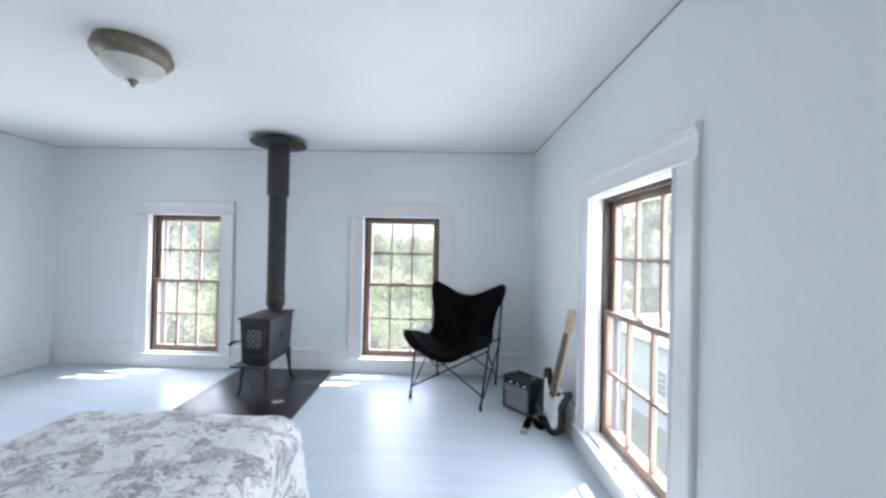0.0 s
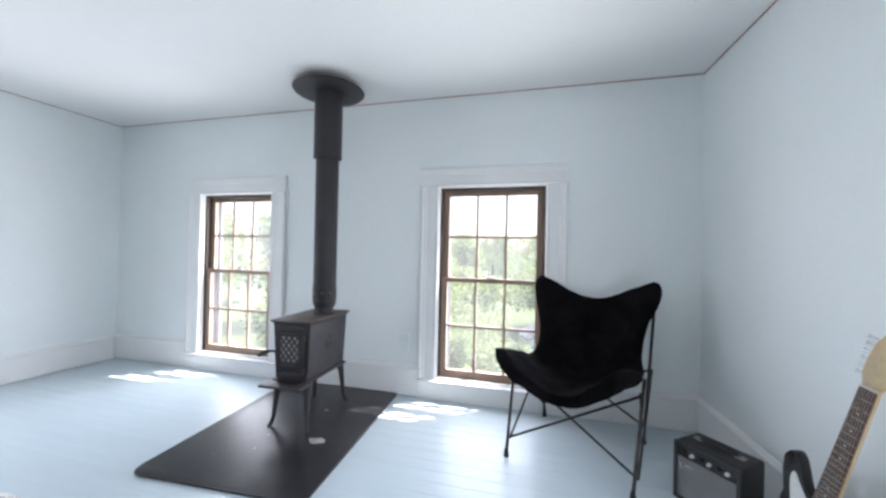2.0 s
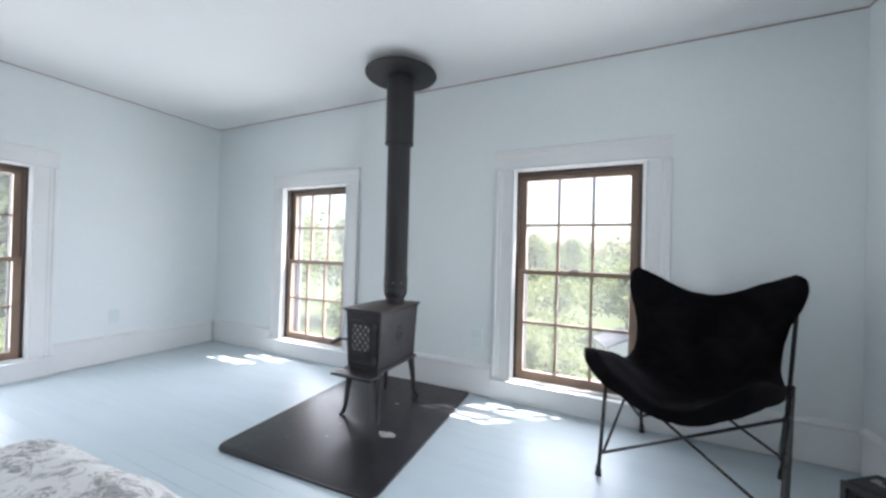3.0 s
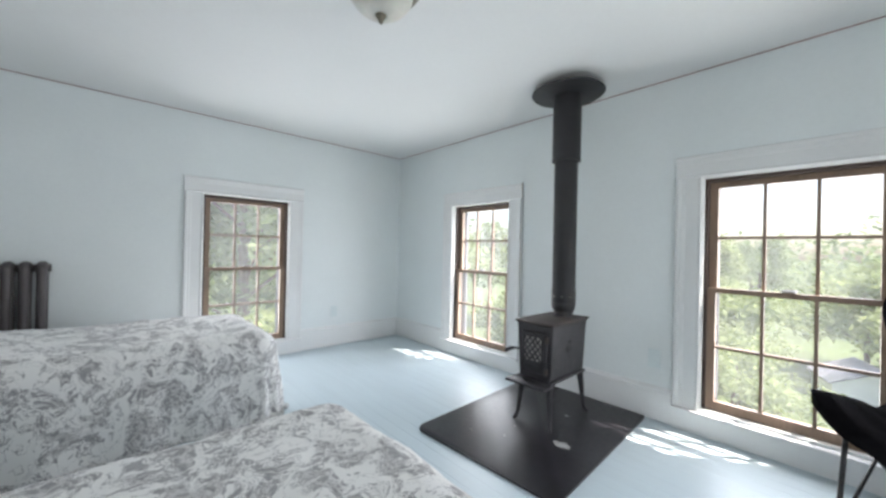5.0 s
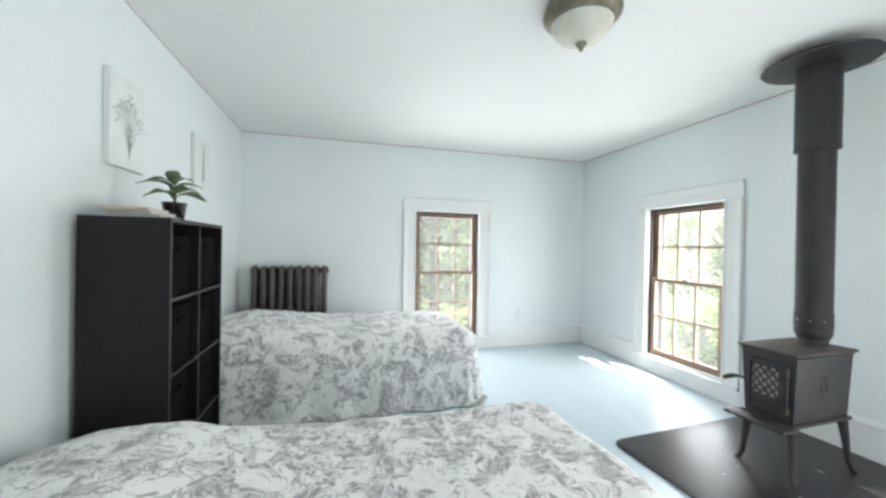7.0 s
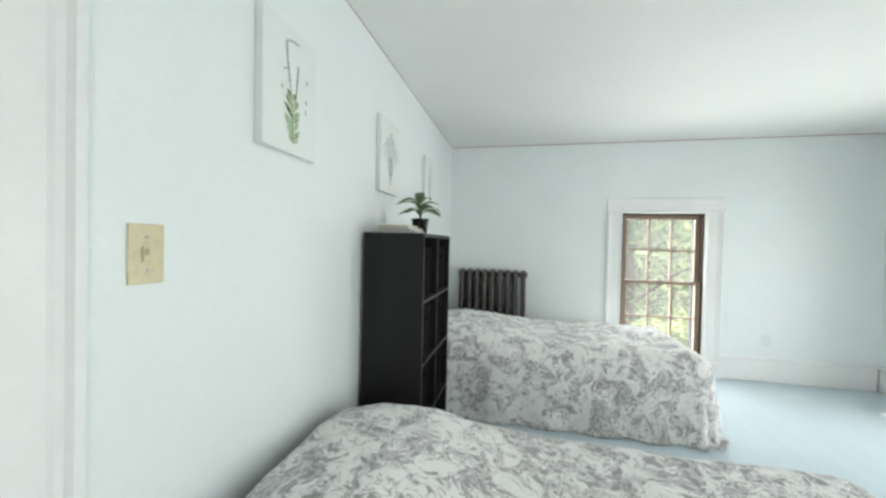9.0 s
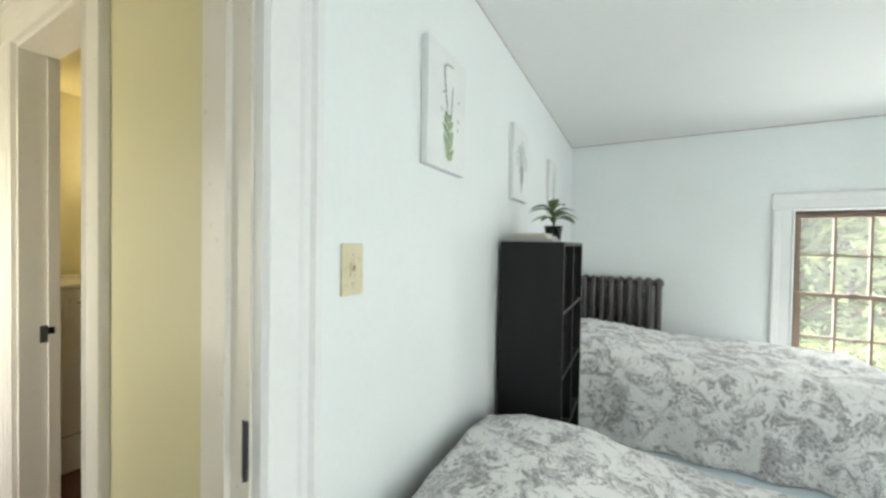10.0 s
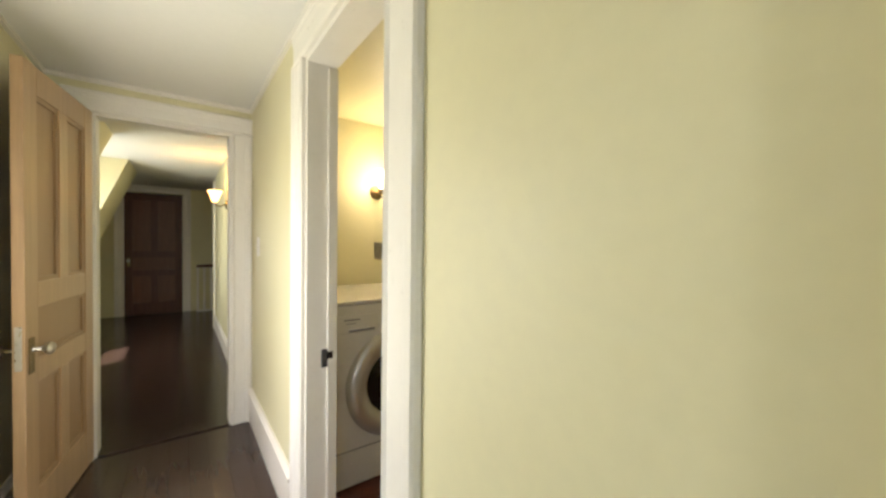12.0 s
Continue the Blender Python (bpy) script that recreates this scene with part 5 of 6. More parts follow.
book("pale grey hardback book lying under others", pose(-1.955, 0.235, SH + 0.0005, 0, 0, 92), 0.17, 0.21, 0.014, BOOK_A)
book("white hardback book in the stack", pose(-1.945, 0.225, SH + 0.0155, 0, 0, 86), 0.155, 0.19, 0.012, BOOK_C)
book("cream hardback book on top of the stack", pose(-1.925, 0.215, SH + 0.0285, 0, 0, 90), 0.15, 0.18, 0.012, BOOK_B)

plant = thing("potted_plant", "small green leafy houseplant in a black pot", "plant", pose(-2.10, 0.275, SH + 0.0005))
part("pot", lathe([(0.0, 0.0), (0.034, 0.0), (0.036, 0.004), (0.047, 0.075), (0.049, 0.078), (0.049, 0.086), (0.044, 0.086), (0.043, 0.07), (0.0, 0.07)], 28), BLACK_PLASTIC, plant, "black plastic pot", True)
part("soil", lathe([(0.0, 0.0705), (0.0425, 0.0705), (0.042, 0.074), (0.0, 0.076)], 20), SOIL, plant)
prng = random.Random(21)


def leaf_mesh(length, width, droop):
    bm = bmesh.new()
    rows = []
    for i in range(8):
        t = i / 7
        w = width * (math.sin(math.pi * min(1, t * 0.93 + 0.06)) ** 0.8)
        x = length * t
        z = -droop * t * t * length + 0.10 * length * math.sin(math.pi * t)
        rows.append([bm.verts.new((x, s * w, z + abs(s) * w * 0.35)) for s in (-1, -0.5, 0, 0.5, 1)])
    for A, B in zip(rows, rows[1:]):
        for k in range(4):
            bm.faces.new((A[k], A[k + 1], B[k + 1], B[k]))
    bmesh.ops.recalc_face_normals(bm, faces=bm.faces)
    bmesh.ops.solidify(bm, geom=list(bm.faces), thickness=0.0012)
    return bm


part("stem", tube(bmesh.new(), [(0, 0, 0.074), (0.002, 0.002, 0.11), (0, 0, 0.16)], [0.007, 0.006, 0.004], 8), STEM, plant, smooth=True)
for k in range(10):
    a = k * 137.5 + prng.uniform(-12, 12)
    z = 0.10 + 0.0085 * k
    bm = leaf_mesh(prng.uniform(0.110, 0.150) * (1.1 - 0.03 * k), prng.uniform(0.021, 0.029), prng.uniform(0.2, 0.6))
    bm.transform(Matrix.Translation((0, 0, z)) @ pose(0, 0, 0, prng.uniform(-15, 15), -prng.uniform(6, 26) - 2.0 * k, a))
    part("leaf", bm, LEAF, plant, smooth=True)

# ---- canvases with botanical prints ----
def leaf_shape(bm, x, z, length, width, a, y):
    """A flat pointed leaf from (x, z), leaning by a from upright."""
    ux, uz = math.sin(a), math.cos(a)
    pts = []
    for t, w in ((0, 0), (0.25, 0.8), (0.5, 1.0), (0.75, 0.7), (1, 0), (0.75, -0.7), (0.5, -1.0), (0.25, -0.8)):
        pts.append(bm.verts.new((x + ux * length * t + uz * width * w, y, z + uz * length * t - ux * width * w)))
    bm.faces.new(pts)


def printed_stem(owner, pts, ink, r=0.0012):
    part("printed_stem", tube(bmesh.new(), pts, r, 4), ink, owner, "printed plant stem")


def print_fern(owner, y, rng2):
    """An arching beaded frond, a short upright one, and a dense fern at the foot."""
    beads, fern = bmesh.new(), bmesh.new()
    arch = [(0.018 + 0.030 * math.sin(t * 2.3) - 0.055 * max(0, t - 0.72) * 3.2, y, -0.03 + 0.185 * math.sin(min(1, t * 1.12) * 1.45)) for t in (k / 16 for k in range(17))]
    short = [(0.0 - 0.012 * t, y, -0.03 + 0.115 * t) for t in (k / 10 for k in range(11))]
    for path in (arch, short):
        printed_stem(owner, path, PRINT_GREY)
        for x, _, z in path[3:]:
            for sg in (-1, 1):
                leaf_shape(beads, x, z, 0.009, 0.0028, sg * rng2.uniform(0.9, 1.5), y + 0.0003)
    stem = [(0.010 + 0.010 * t, y, -0.165 + 0.145 * t) for t in (k / 12 for k in range(13))]
    printed_stem(owner, stem, PRINT_GREEN, 0.0016)
    for k, (x, _, z) in enumerate(stem):
        for sg in (-1, 1):
            leaf_shape(fern, x, z, (0.030 + 0.022 * math.sin(math.pi * k / 12)) * rng2.uniform(0.8, 1.1), 0.0052, sg * rng2.uniform(0.75, 1.15), y + 0.0004)
    for x, z in ((-0.062, -0.02), (-0.055, -0.055), (0.066, -0.015), (-0.058, 0.045), (0.062, 0.05)):
        stray = bmesh.new()
        leaf_shape(stray, x, z, 0.018, 0.005, rng2.uniform(-1.3, 1.3), y + 0.0003)
        part("printed_leaf", stray, PRINT_PALE, owner, "small printed leaf")
    part("printed_buds", beads, PRINT_GREY, owner, "printed grey-green buds")
    part("printed_fern", fern, PRINT_GREEN, owner, "printed green fern leaves")


def print_bunch(owner, y, rng2):
    """Thin stems from one foot, with loose heads of small blossoms."""
    leaves, heads = bmesh.new(), bmesh.new()
    for s in range(9):
        lean = 0.098 * (s - 4) / 4
        top = 0.145 - 0.022 * abs(s - 4) - rng2.uniform(0, 0.03)
        path = [(0.012 + lean * t ** 1.6, y, -0.155 + (top + 0.155) * t) for t in (k / 8 for k in range(9))]
        printed_stem(owner, path, PRINT_GREY, 0.0009)
        for x, _, z in path[2:5]:
            leaf_shape(leaves, x, z, 0.017, 0.0035, rng2.uniform(-0.9, 0.9), y + 0.0003)
        for _ in range(9):
            leaf_shape(heads, path[-1][0] + rng2.gauss(0, 0.013), path[-1][2] + rng2.gauss(-0.018, 0.02), rng2.uniform(0.008, 0.013), 0.0042, rng2.uniform(-3, 3), y + 0.0004)
    part("printed_leaves", leaves, PRINT_PALE, owner, "printed pale leaves")
    part("printed_blossom", heads, PRINT_GREY, owner, "printed grey-blue blossoms")


def print_spike(owner, y, rng2):
    """One upright spike of small paired leaves over a thin stem."""
    leaves = bmesh.new()
    path = [(0.012 + 0.004 * math.sin(t * 4), y, -0.155 + 0.30 * t) for t in (k / 22 for k in range(23))]
    printed_stem(owner, path, PRINT_GREY)
    for k, (x, _, z) in enumerate(path[4:]):
        for sg in (-1, 1):
            leaf_shape(leaves, x, z, 0.036 * (1 - k / 21) + 0.006, 0.0048, sg * rng2.uniform(0.5, 1.1), y + 0.0003)
    part("printed_leaves", leaves, PRINT_GREY, owner, "printed grey spike leaves")


def canvas(x_near, z0, label, seed, draw):
    c = thing("canvas_print", label, "picture", pose(x_near - 0.15, SOUTH + 0.001, z0 + 0.2), "canvas prints on the wall")
    part("canvas", soft_box(-0.12, 0.15, 0, 0.026, -0.2, 0.2, 0.003, 2), CANVAS, c)
    draw(c, 0.0272, random.Random(seed))
    return c


canvas(-1.09, 1.472, "white canvas print of a green fern-like sprig", 1, print_fern)
canvas(-1.97, 1.466, "white canvas print of a grey-green flowering bunch", 2, print_bunch)
canvas(-2.85, 1.460, "white canvas print of a pale sage stem", 3, print_spike)

# ---- switches and outlets ----
def wall_plate(name, label, m, mat, toggle=True, category="switch", w=0.072, h=0.122):
    p = thing(name, label, category, m)
    part("plate", soft_box(-w / 2, w / 2, -0.006, 0, -h / 2, h / 2, 0.002, 2), mat, p)
    if toggle:
        tg = soft_box(-0.010, 0.010, -0.009, -0.0062, -0.017, 0.017, 0.001, 1)
        box(tg, -0.005, 0.005, -0.018, -0.0091, -0.003, 0.010)
        part("toggle", tg, mat, p, "small switch lever")
        for z in (-0.034, 0.034):
            part("screw", lathe([(0.004, 0), (0.004, 0.001), (0, 0.0015)], 10, Matrix.Translation((0, -0.0061, z)) @ pose(0, 0, 0, 90)), NICKEL, p)
    else:
        for z in (-0.022, 0.022):
            part("socket", soft_box(-0.016, 0.016, -0.008, -0.0062, z - 0.014, z + 0.014, 0.001, 1), mat, p, "painted socket face")
    return p


wall_plate("light_switch", "ivory plastic toggle light switch on the blue wall", pose(-0.789, SOUTH, 1.161, 0, 0, 180), IVORY)
wall_plate("power_outlet", "painted-over power outlet low on the wall", pose(-1.07, NORTH, 0.40), WHITE_PLATE, False, "outlet", 0.075, 0.12)
wall_plate("power_outlet", "painted-over power outlet low on the wall", pose(WEST, 3.01, 0.38, 0, 0, 90), WHITE_PLATE, False, "outlet", 0.07, 0.115)
wall_plate("hall_switch", "pale plastic light switch on the hall wall", pose(HALL_W, -2.72, 1.25, 0, 0, 90), HALL_TRIM)
wall_plate("hall_switch", "pale plastic light switch on the landing wall", pose(HALL_W, -4.2, 1.25, 0, 0, 90), HALL_TRIM)

# ---- beds ----
def bedspread(W, L, top, drop, pillow, seed, flare=0.10, r=0.135):
    """Quilt laid over the mattress and hanging at both sides and the foot, with a soft pillow mound at the head (local y = 0)."""
    bm = bmesh.new()
    A, B = W / 2 - r, L - r
    arc = r * math.pi / 2
    hang = drop - r
    reach = arc + hang

    def place(a, b):
        ca, cb = max(-A, min(A, a)), min(B, b)
        da, db = a - ca, b - cb
        d = math.hypot(da, db)
        if d < 1e-6:
            out = down = 0.0
            dx = dy = 0.0
        else:
            dx, dy = da / d, db / d
            dd = min(d, reach)
            if dd < arc:
                out, down = r * math.sin(dd / r), r * (1 - math.cos(dd / r))
            else:
                out, down = r + flare * (dd - arc), r + (dd - arc)
                fold = math.sin((ca * 9 + cb * 9 + math.atan2(dy, dx) * 5) * 2.2 + seed) * 0.018 * (dd - arc) / max(0.1, hang)
                out += fold
        x, y, z = ca + dx * out, cb + dy * out, top - down
        mound = pillow * math.exp(-((y - 0.28) / 0.32) ** 2) * max(0.0, 1 - (abs(x) / (W / 2)) ** 4)
        p = Vector((x, y, z + (mound if down < r * 1.2 else 0)))
        n1 = noise.noise(p * 3.1 + Vector((seed, 0, 0)))
        n2 = noise.noise(p * 9 + Vector((0, seed, 0)))
        n3 = noise.noise(p * 22 + Vector((0, 0, seed)))
        p += Vector((dx * 0.5, dy * 0.5, 1.0 if down < r else 0.2)) * (0.016 * n1 + 0.008 * n2 + 0.003 * n3)
        p.z = max(p.z, 0.02)
        return p
    na, nb = 84, 104
    grid = []
    for j in range(nb + 1):
        b = (L - r + reach) * j / nb
        grid.append([bm.verts.new(place(-(A + reach) + 2 * (A + reach) * i / na, b)) for i in range(na + 1)])
    for j in range(nb):
        for i in range(na):
            bm.faces.new((grid[j][i], grid[j][i + 1], grid[j + 1][i + 1], grid[j + 1][i]))
    bmesh.ops.recalc_face_normals(bm, faces=bm.faces)
    return bm


def make_bed(cx, y0, W, L, top, label, quilt_label, drop, pillow, seed, head_top):
    bed = thing("bed", label, "bed", pose(cx, y0, 0))
    part("mattress", soft_box(-W / 2 + 0.07, W / 2 - 0.07, 0.03, L - 0.07, 0.26, top - 0.05, 0.05, 3), SHEET, bed, smooth=True)
    part("box_spring", soft_box(-W / 2 + 0.075, W / 2 - 0.075, 0.03, L - 0.08, 0.12, 0.259, 0.01, 2), SHEET, bed)
    for sx in (-1, 1):
        for y in (0.1, L - 0.16):
            part("leg", tube(bmesh.new(), [(sx * (W / 2 - 0.14), y, 0), (sx * (W / 2 - 0.14), y, 0.12)], 0.022, 10), BLACK_WOOD, bed)
    # added headboard: the soft band on the wall at the bed is only shade
    arch = [(-W / 2 + 0.02, 0.12), (W / 2 - 0.02, 0.12)] + [((W / 2 - 0.02) * math.cos(a), head_top - 0.16 + 0.16 * math.sin(a) ** 0.7) for a in (math.pi * k / 20 for k in range(21))]
    part("headboard", plate(arch, 0, 0.024, Matrix(((1, 0, 0, 0), (0, 0, 1, 0), (0, 1, 0, 0), (0, 0, 0, 1))), 0.004), HEADBOARD, bed, "low pale headboard, added though none is seen")
    q = new("bedspread", mesh_of("bedspread", bedspread(W, L, top, drop, pillow, seed), TOILE, True))
    q.location = (cx, y0 + 0.03, 0)
    s = q.modifiers.new("thickness", "SOLIDIFY")
    s.thickness, s.offset = 0.014, -1
    tagged(q, quilt_label, "bedspread")
    me, fr, frng = q.data, bmesh.new(), random.Random(int(seed * 10))
    rim = [104 * 85 + i for i in range(85)] + [j * 85 for j in range(105)] + [j * 85 + 84 for j in range(105)]
    for i in rim:
        c = me.vertices[i].co
        for _ in range(2):
            o = Vector((frng.uniform(-0.012, 0.012), frng.uniform(-0.012, 0.012), 0))
            tube(fr, [c + o + Vector((0, 0, 0.01)), c + o * 1.6 + Vector((0, 0, -0.016))], [0.0025, 0.0015], 4)
    tagged(part("fringe", fr, SHEET, q, "short white fringe along the hem"), kind="stuff")


make_bed(-3.17, SOUTH + 0.03, 1.04, 1.90, 0.532, "single bed under a toile bedspread beside the radiator", "grey and white toile bedspread hanging over the far bed", 0.60, 0.07, 1.7, 0.60)
make_bed(-1.145, SOUTH + 0.03, 1.11, 1.84, 0.475, "single bed under a toile bedspread beside the shelf", "grey and white toile bedspread over the nearer bed", 0.43, 0.105, 4.2, 0.46)

# ---- laundry and landing things ----
washer = thing("washing_machine", "white front-loading washing machine with a chrome door ring", "washer", pose(-1.165, -1.88, 0))
part("cabinet", soft_box(-0.345, 0.345, -0.68, 0, 0.012, 0.965, 0.014, 3), WASHER, washer, smooth=True)
part("top", soft_box(-0.345, 0.345, -0.68, 0.006, 0.966, 0.985, 0.008, 2), WASHER, washer, smooth=True)
part("plinth_line", boxes((-0.34, 0.34, 0.0005, 0.002, 0.205, 0.210)), GREY_ROOF, washer, "seam above the plinth")
wr = Matrix.Translation((-0.02, 0.001, 0.524)) @ pose(0, 0, 0, -90)
wdoor = part("door_ring", lathe([(0.180, 0.0), (0.290, 0.0), (0.297, 0.012), (0.284, 0.032), (0.245, 0.044), (0.193, 0.030), (0.180, 0.012)], 48, wr), STEEL_RING, washer, "satin steel door ring", True)
part("door_glass", lathe([(0.0, 0.016), (0.09, 0.014), (0.179, 0.006), (0.179, 0.0), (0, 0.0)], 40, wr), BLACK_PLASTIC, wdoor, "dark bowl of door glass", True)
part("detergent_drawer", soft_box(0.10, 0.325, 0.0005, 0.012, 0.82, 0.915, 0.005, 2), WASHER, washer, "white detergent drawer")
part("drawer_grip", soft_box(0.12, 0.26, 0.0122, 0.020, 0.828, 0.838, 0.002, 1), GREY_ROOF, washer, "grey drawer grip")
part("dial", lathe([(0.0, 0.0), (0.04, 0.0), (0.036, 0.025), (0, 0.027)], 24, Matrix.Translation((-0.02, 0.001, 0.87)) @ pose(0, 0, 0, -90)), NICKEL, washer, "round programme dial", True)
part("label_bar", boxes((0.20, 0.285, 0.0122, 0.0126, 0.885, 0.892), (0.22, 0.275, 0.0122, 0.0126, 0.868, 0.872)), GREY_ROOF, washer, "small printed bars")
for sx in (-1, 1):
    for y in (-0.62, -0.06):
        part("foot", lathe([(0, 0.0), (0.022, 0.0), (0.02, 0.013), (0, 0.013)], 12, Matrix.Translation((sx * 0.3, y, 0))), BLACK_PLASTIC, washer)


def sconce(label, m, shade_mat):
    s = thing("wall_sconce", label, "wall lamp", m)
    part("backplate", lathe([(0, 0.0), (0.052, 0.0), (0.05, 0.008), (0.03, 0.02), (0, 0.022)], 24, pose(0, 0, -0.04, 90)), BRASS, s, smooth=True)
    part("arm", tube(bmesh.new(), [(0, -0.02, -0.04), (0, -0.06, -0.065), (0, -0.10, -0.06), (0, -0.11, -0.02)], 0.007, 8), BRASS, s, smooth=True)
    part("shade", lathe([(0.022, -0.02), (0.03, -0.01), (0.042, 0.03), (0.058, 0.075), (0.072, 0.10), (0.068, 0.10), (0.054, 0.074), (0.038, 0.03), (0.024, -0.008)], 24, Matrix.Translation((0, -0.11, 0))), shade_mat, s, "lit amber glass bell shade", True)
    return s


sconce("lit brass wall sconce with an amber glass shade", pose(HALL_W, -4.75, 1.73, 0, 0, 90), LIT_SHADE)
sconce("lit wall lamp above the washing machine", pose(-1.40, -2.60, 1.70, 0, 0, 180), LIT_WHITE)
wall_plate("laundry_switch", "framed switch plate on the laundry wall", pose(-1.42, -2.60, 1.225, 0, 0, 180), NICKEL, True)

rail = thing("stair_railing", "dark handrail on white balusters at the stair opening", "railing", pose(-1.3, -7.98, 0))
part("handrail", soft_box(-0.8, 0.86, -0.03, 0.03, 0.80, 0.85, 0.012, 2), DARK_DOOR, rail, "dark wooden handrail")
part("bottom_rail", soft_box(-0.8, 0.86, -0.02, 0.02, 0.0, 0.03, 0.004, 1), HALL_TRIM, rail)
bal = mesh_of("baluster", soft_box(-0.016, 0.016, -0.016, 0.016, 0.031, 0.799, 0.004, 1), HALL_TRIM)
for k in range(17):
    ob = new("baluster", bal)
    ob.parent, ob.location = rail, (-0.76 + 0.1 * k, 0, 0)

# ---- outdoors ----
GROUND = -3.4
gb = bmesh.new()
vs = [bm_v for bm_v in (gb.verts.new(c) for c in ((-600, -600, GROUND), (600, -600, GROUND), (600, 600, GROUND), (-600, 600, GROUND)))]
gb.faces.new(vs)
solid("ground", gb, GRASS, "summer lawn and rough grass round the house", "ground", "structure")


def leaf_cloud(rng2, blobs, n, size, mat_name):
    """Many small bent leaf clumps scattered through overlapping lobes, with ragged outlines and gaps."""
    verts, faces = [], []
    for _ in range(n):
        c, r = blobs[rng2.randrange(len(blobs))]
        d = Vector((rng2.gauss(0, 1), rng2.gauss(0, 1), rng2.gauss(0, 1))).normalized()
        p = c + Vector((d.x * r.x, d.y * r.y, d.z * r.z)) * (rng2.random() ** 0.4) * rng2.uniform(0.75, 1.12)
        a = Vector((rng2.gauss(0, 1), rng2.gauss(0, 1), rng2.gauss(0, 0.6))).normalized() * size * rng2.uniform(0.5, 1.4)
        b = a.cross(Vector((rng2.gauss(0, 1), rng2.gauss(0, 1), rng2.gauss(0, 1)))).normalized() * size * rng2.uniform(0.3, 0.8)
        k = len(verts)
        verts += [p - a, p + b * 0.8, p + a + d * size * 0.3, p - b * 0.8]
        faces.append((k, k + 1, k + 2, k + 3))
    return verts, faces


def make_tree(label, seed, height, spread, mat, conifer=False, n=2600, size=0.16):
    rng2 = random.Random(seed)
    tr = thing("tree", label, "tree", group="trees round the house")
    tb = tube(bmesh.new(), [(0, 0, -0.1), (0.05, 0.03, height * 0.25), (-0.06, 0.05, height * 0.5), (0.03, -0.04, height * 0.75), (0, 0, height * (0.97 if conifer else 0.86))],
              [0.024 * height, 0.018 * height, 0.013 * height, 0.008 * height, 0.002 * height], 9)
    blobs = []
    if conifer:
        for k in range(70):
            t = k / 69
            z = height * (0.14 + 0.83 * t) * rng2.uniform(0.97, 1.03)
            w = spread * (1.05 - 0.97 * t) * rng2.uniform(0.7, 1.15)
            a = k * 2.4 + rng2.uniform(-0.4, 0.4)
            tip = Vector((math.cos(a) * w, math.sin(a) * w, z - 0.12 * w))
            tube(tb, [(0, 0, z), tip * 0.5 + Vector((0, 0, z)) * 0.5, tip], [0.0025 * height, 0.0018 * height, 0.0006 * height], 5)
            for q in (0.45, 0.8):
                blobs.append((Vector((0, 0, z)).lerp(tip, q), Vector((w * 0.26 + 0.12, w * 0.26 + 0.12, height * 0.022))))
    else:
        for k in range(15):
            a, z = rng2.uniform(0, 2 * math.pi), height * rng2.uniform(0.32, 0.92)
            reach = spread * rng2.uniform(0.25, 0.95) * math.sin(math.pi * min(0.95, 0.25 + 0.62 * z / height))
            tip = Vector((math.cos(a) * reach, math.sin(a) * reach, z))
            start = Vector((0, 0, max(0.25 * height, z - reach * 0.7)))
            tube(tb, [start, start.lerp(tip, 0.5) + Vector((0, 0, 0.15)), tip], [0.006 * height, 0.004 * height, 0.0015 * height], 6)
            r = spread * rng2.uniform(0.26, 0.46)
            blobs.append((tip, Vector((r, r, r * 0.75))))
    part("trunk", tb, BARK, tr, smooth=True)
    v, f = leaf_cloud(rng2, blobs, n, size, "")
    me = bpy.data.meshes.new("crown")
    me.from_pydata([tuple(p) for p in v], [], f)
    me.materials.append(mat)
    cr = new("crown", me)
    cr.parent = tr
    return tr


kinds = [
    make_tree("light green broadleaf tree in the garden", 11, 8.0, 3.0, LEAVES_LIGHT, n=5200, size=0.15),
    make_tree("deep green maple-like tree in the garden", 12, 9.5, 3.4, LEAVES_DEEP, n=5600, size=0.16),
    make_tree("dark blue-green conifer in the garden", 13, 10.0, 2.6, LEAVES_BLUE, True, n=9000, size=0.15),
    make_tree("low light green shrub in the rough grass", 14, 3.6, 2.3, LEAVES_LIGHT, n=3600, size=0.12),
]
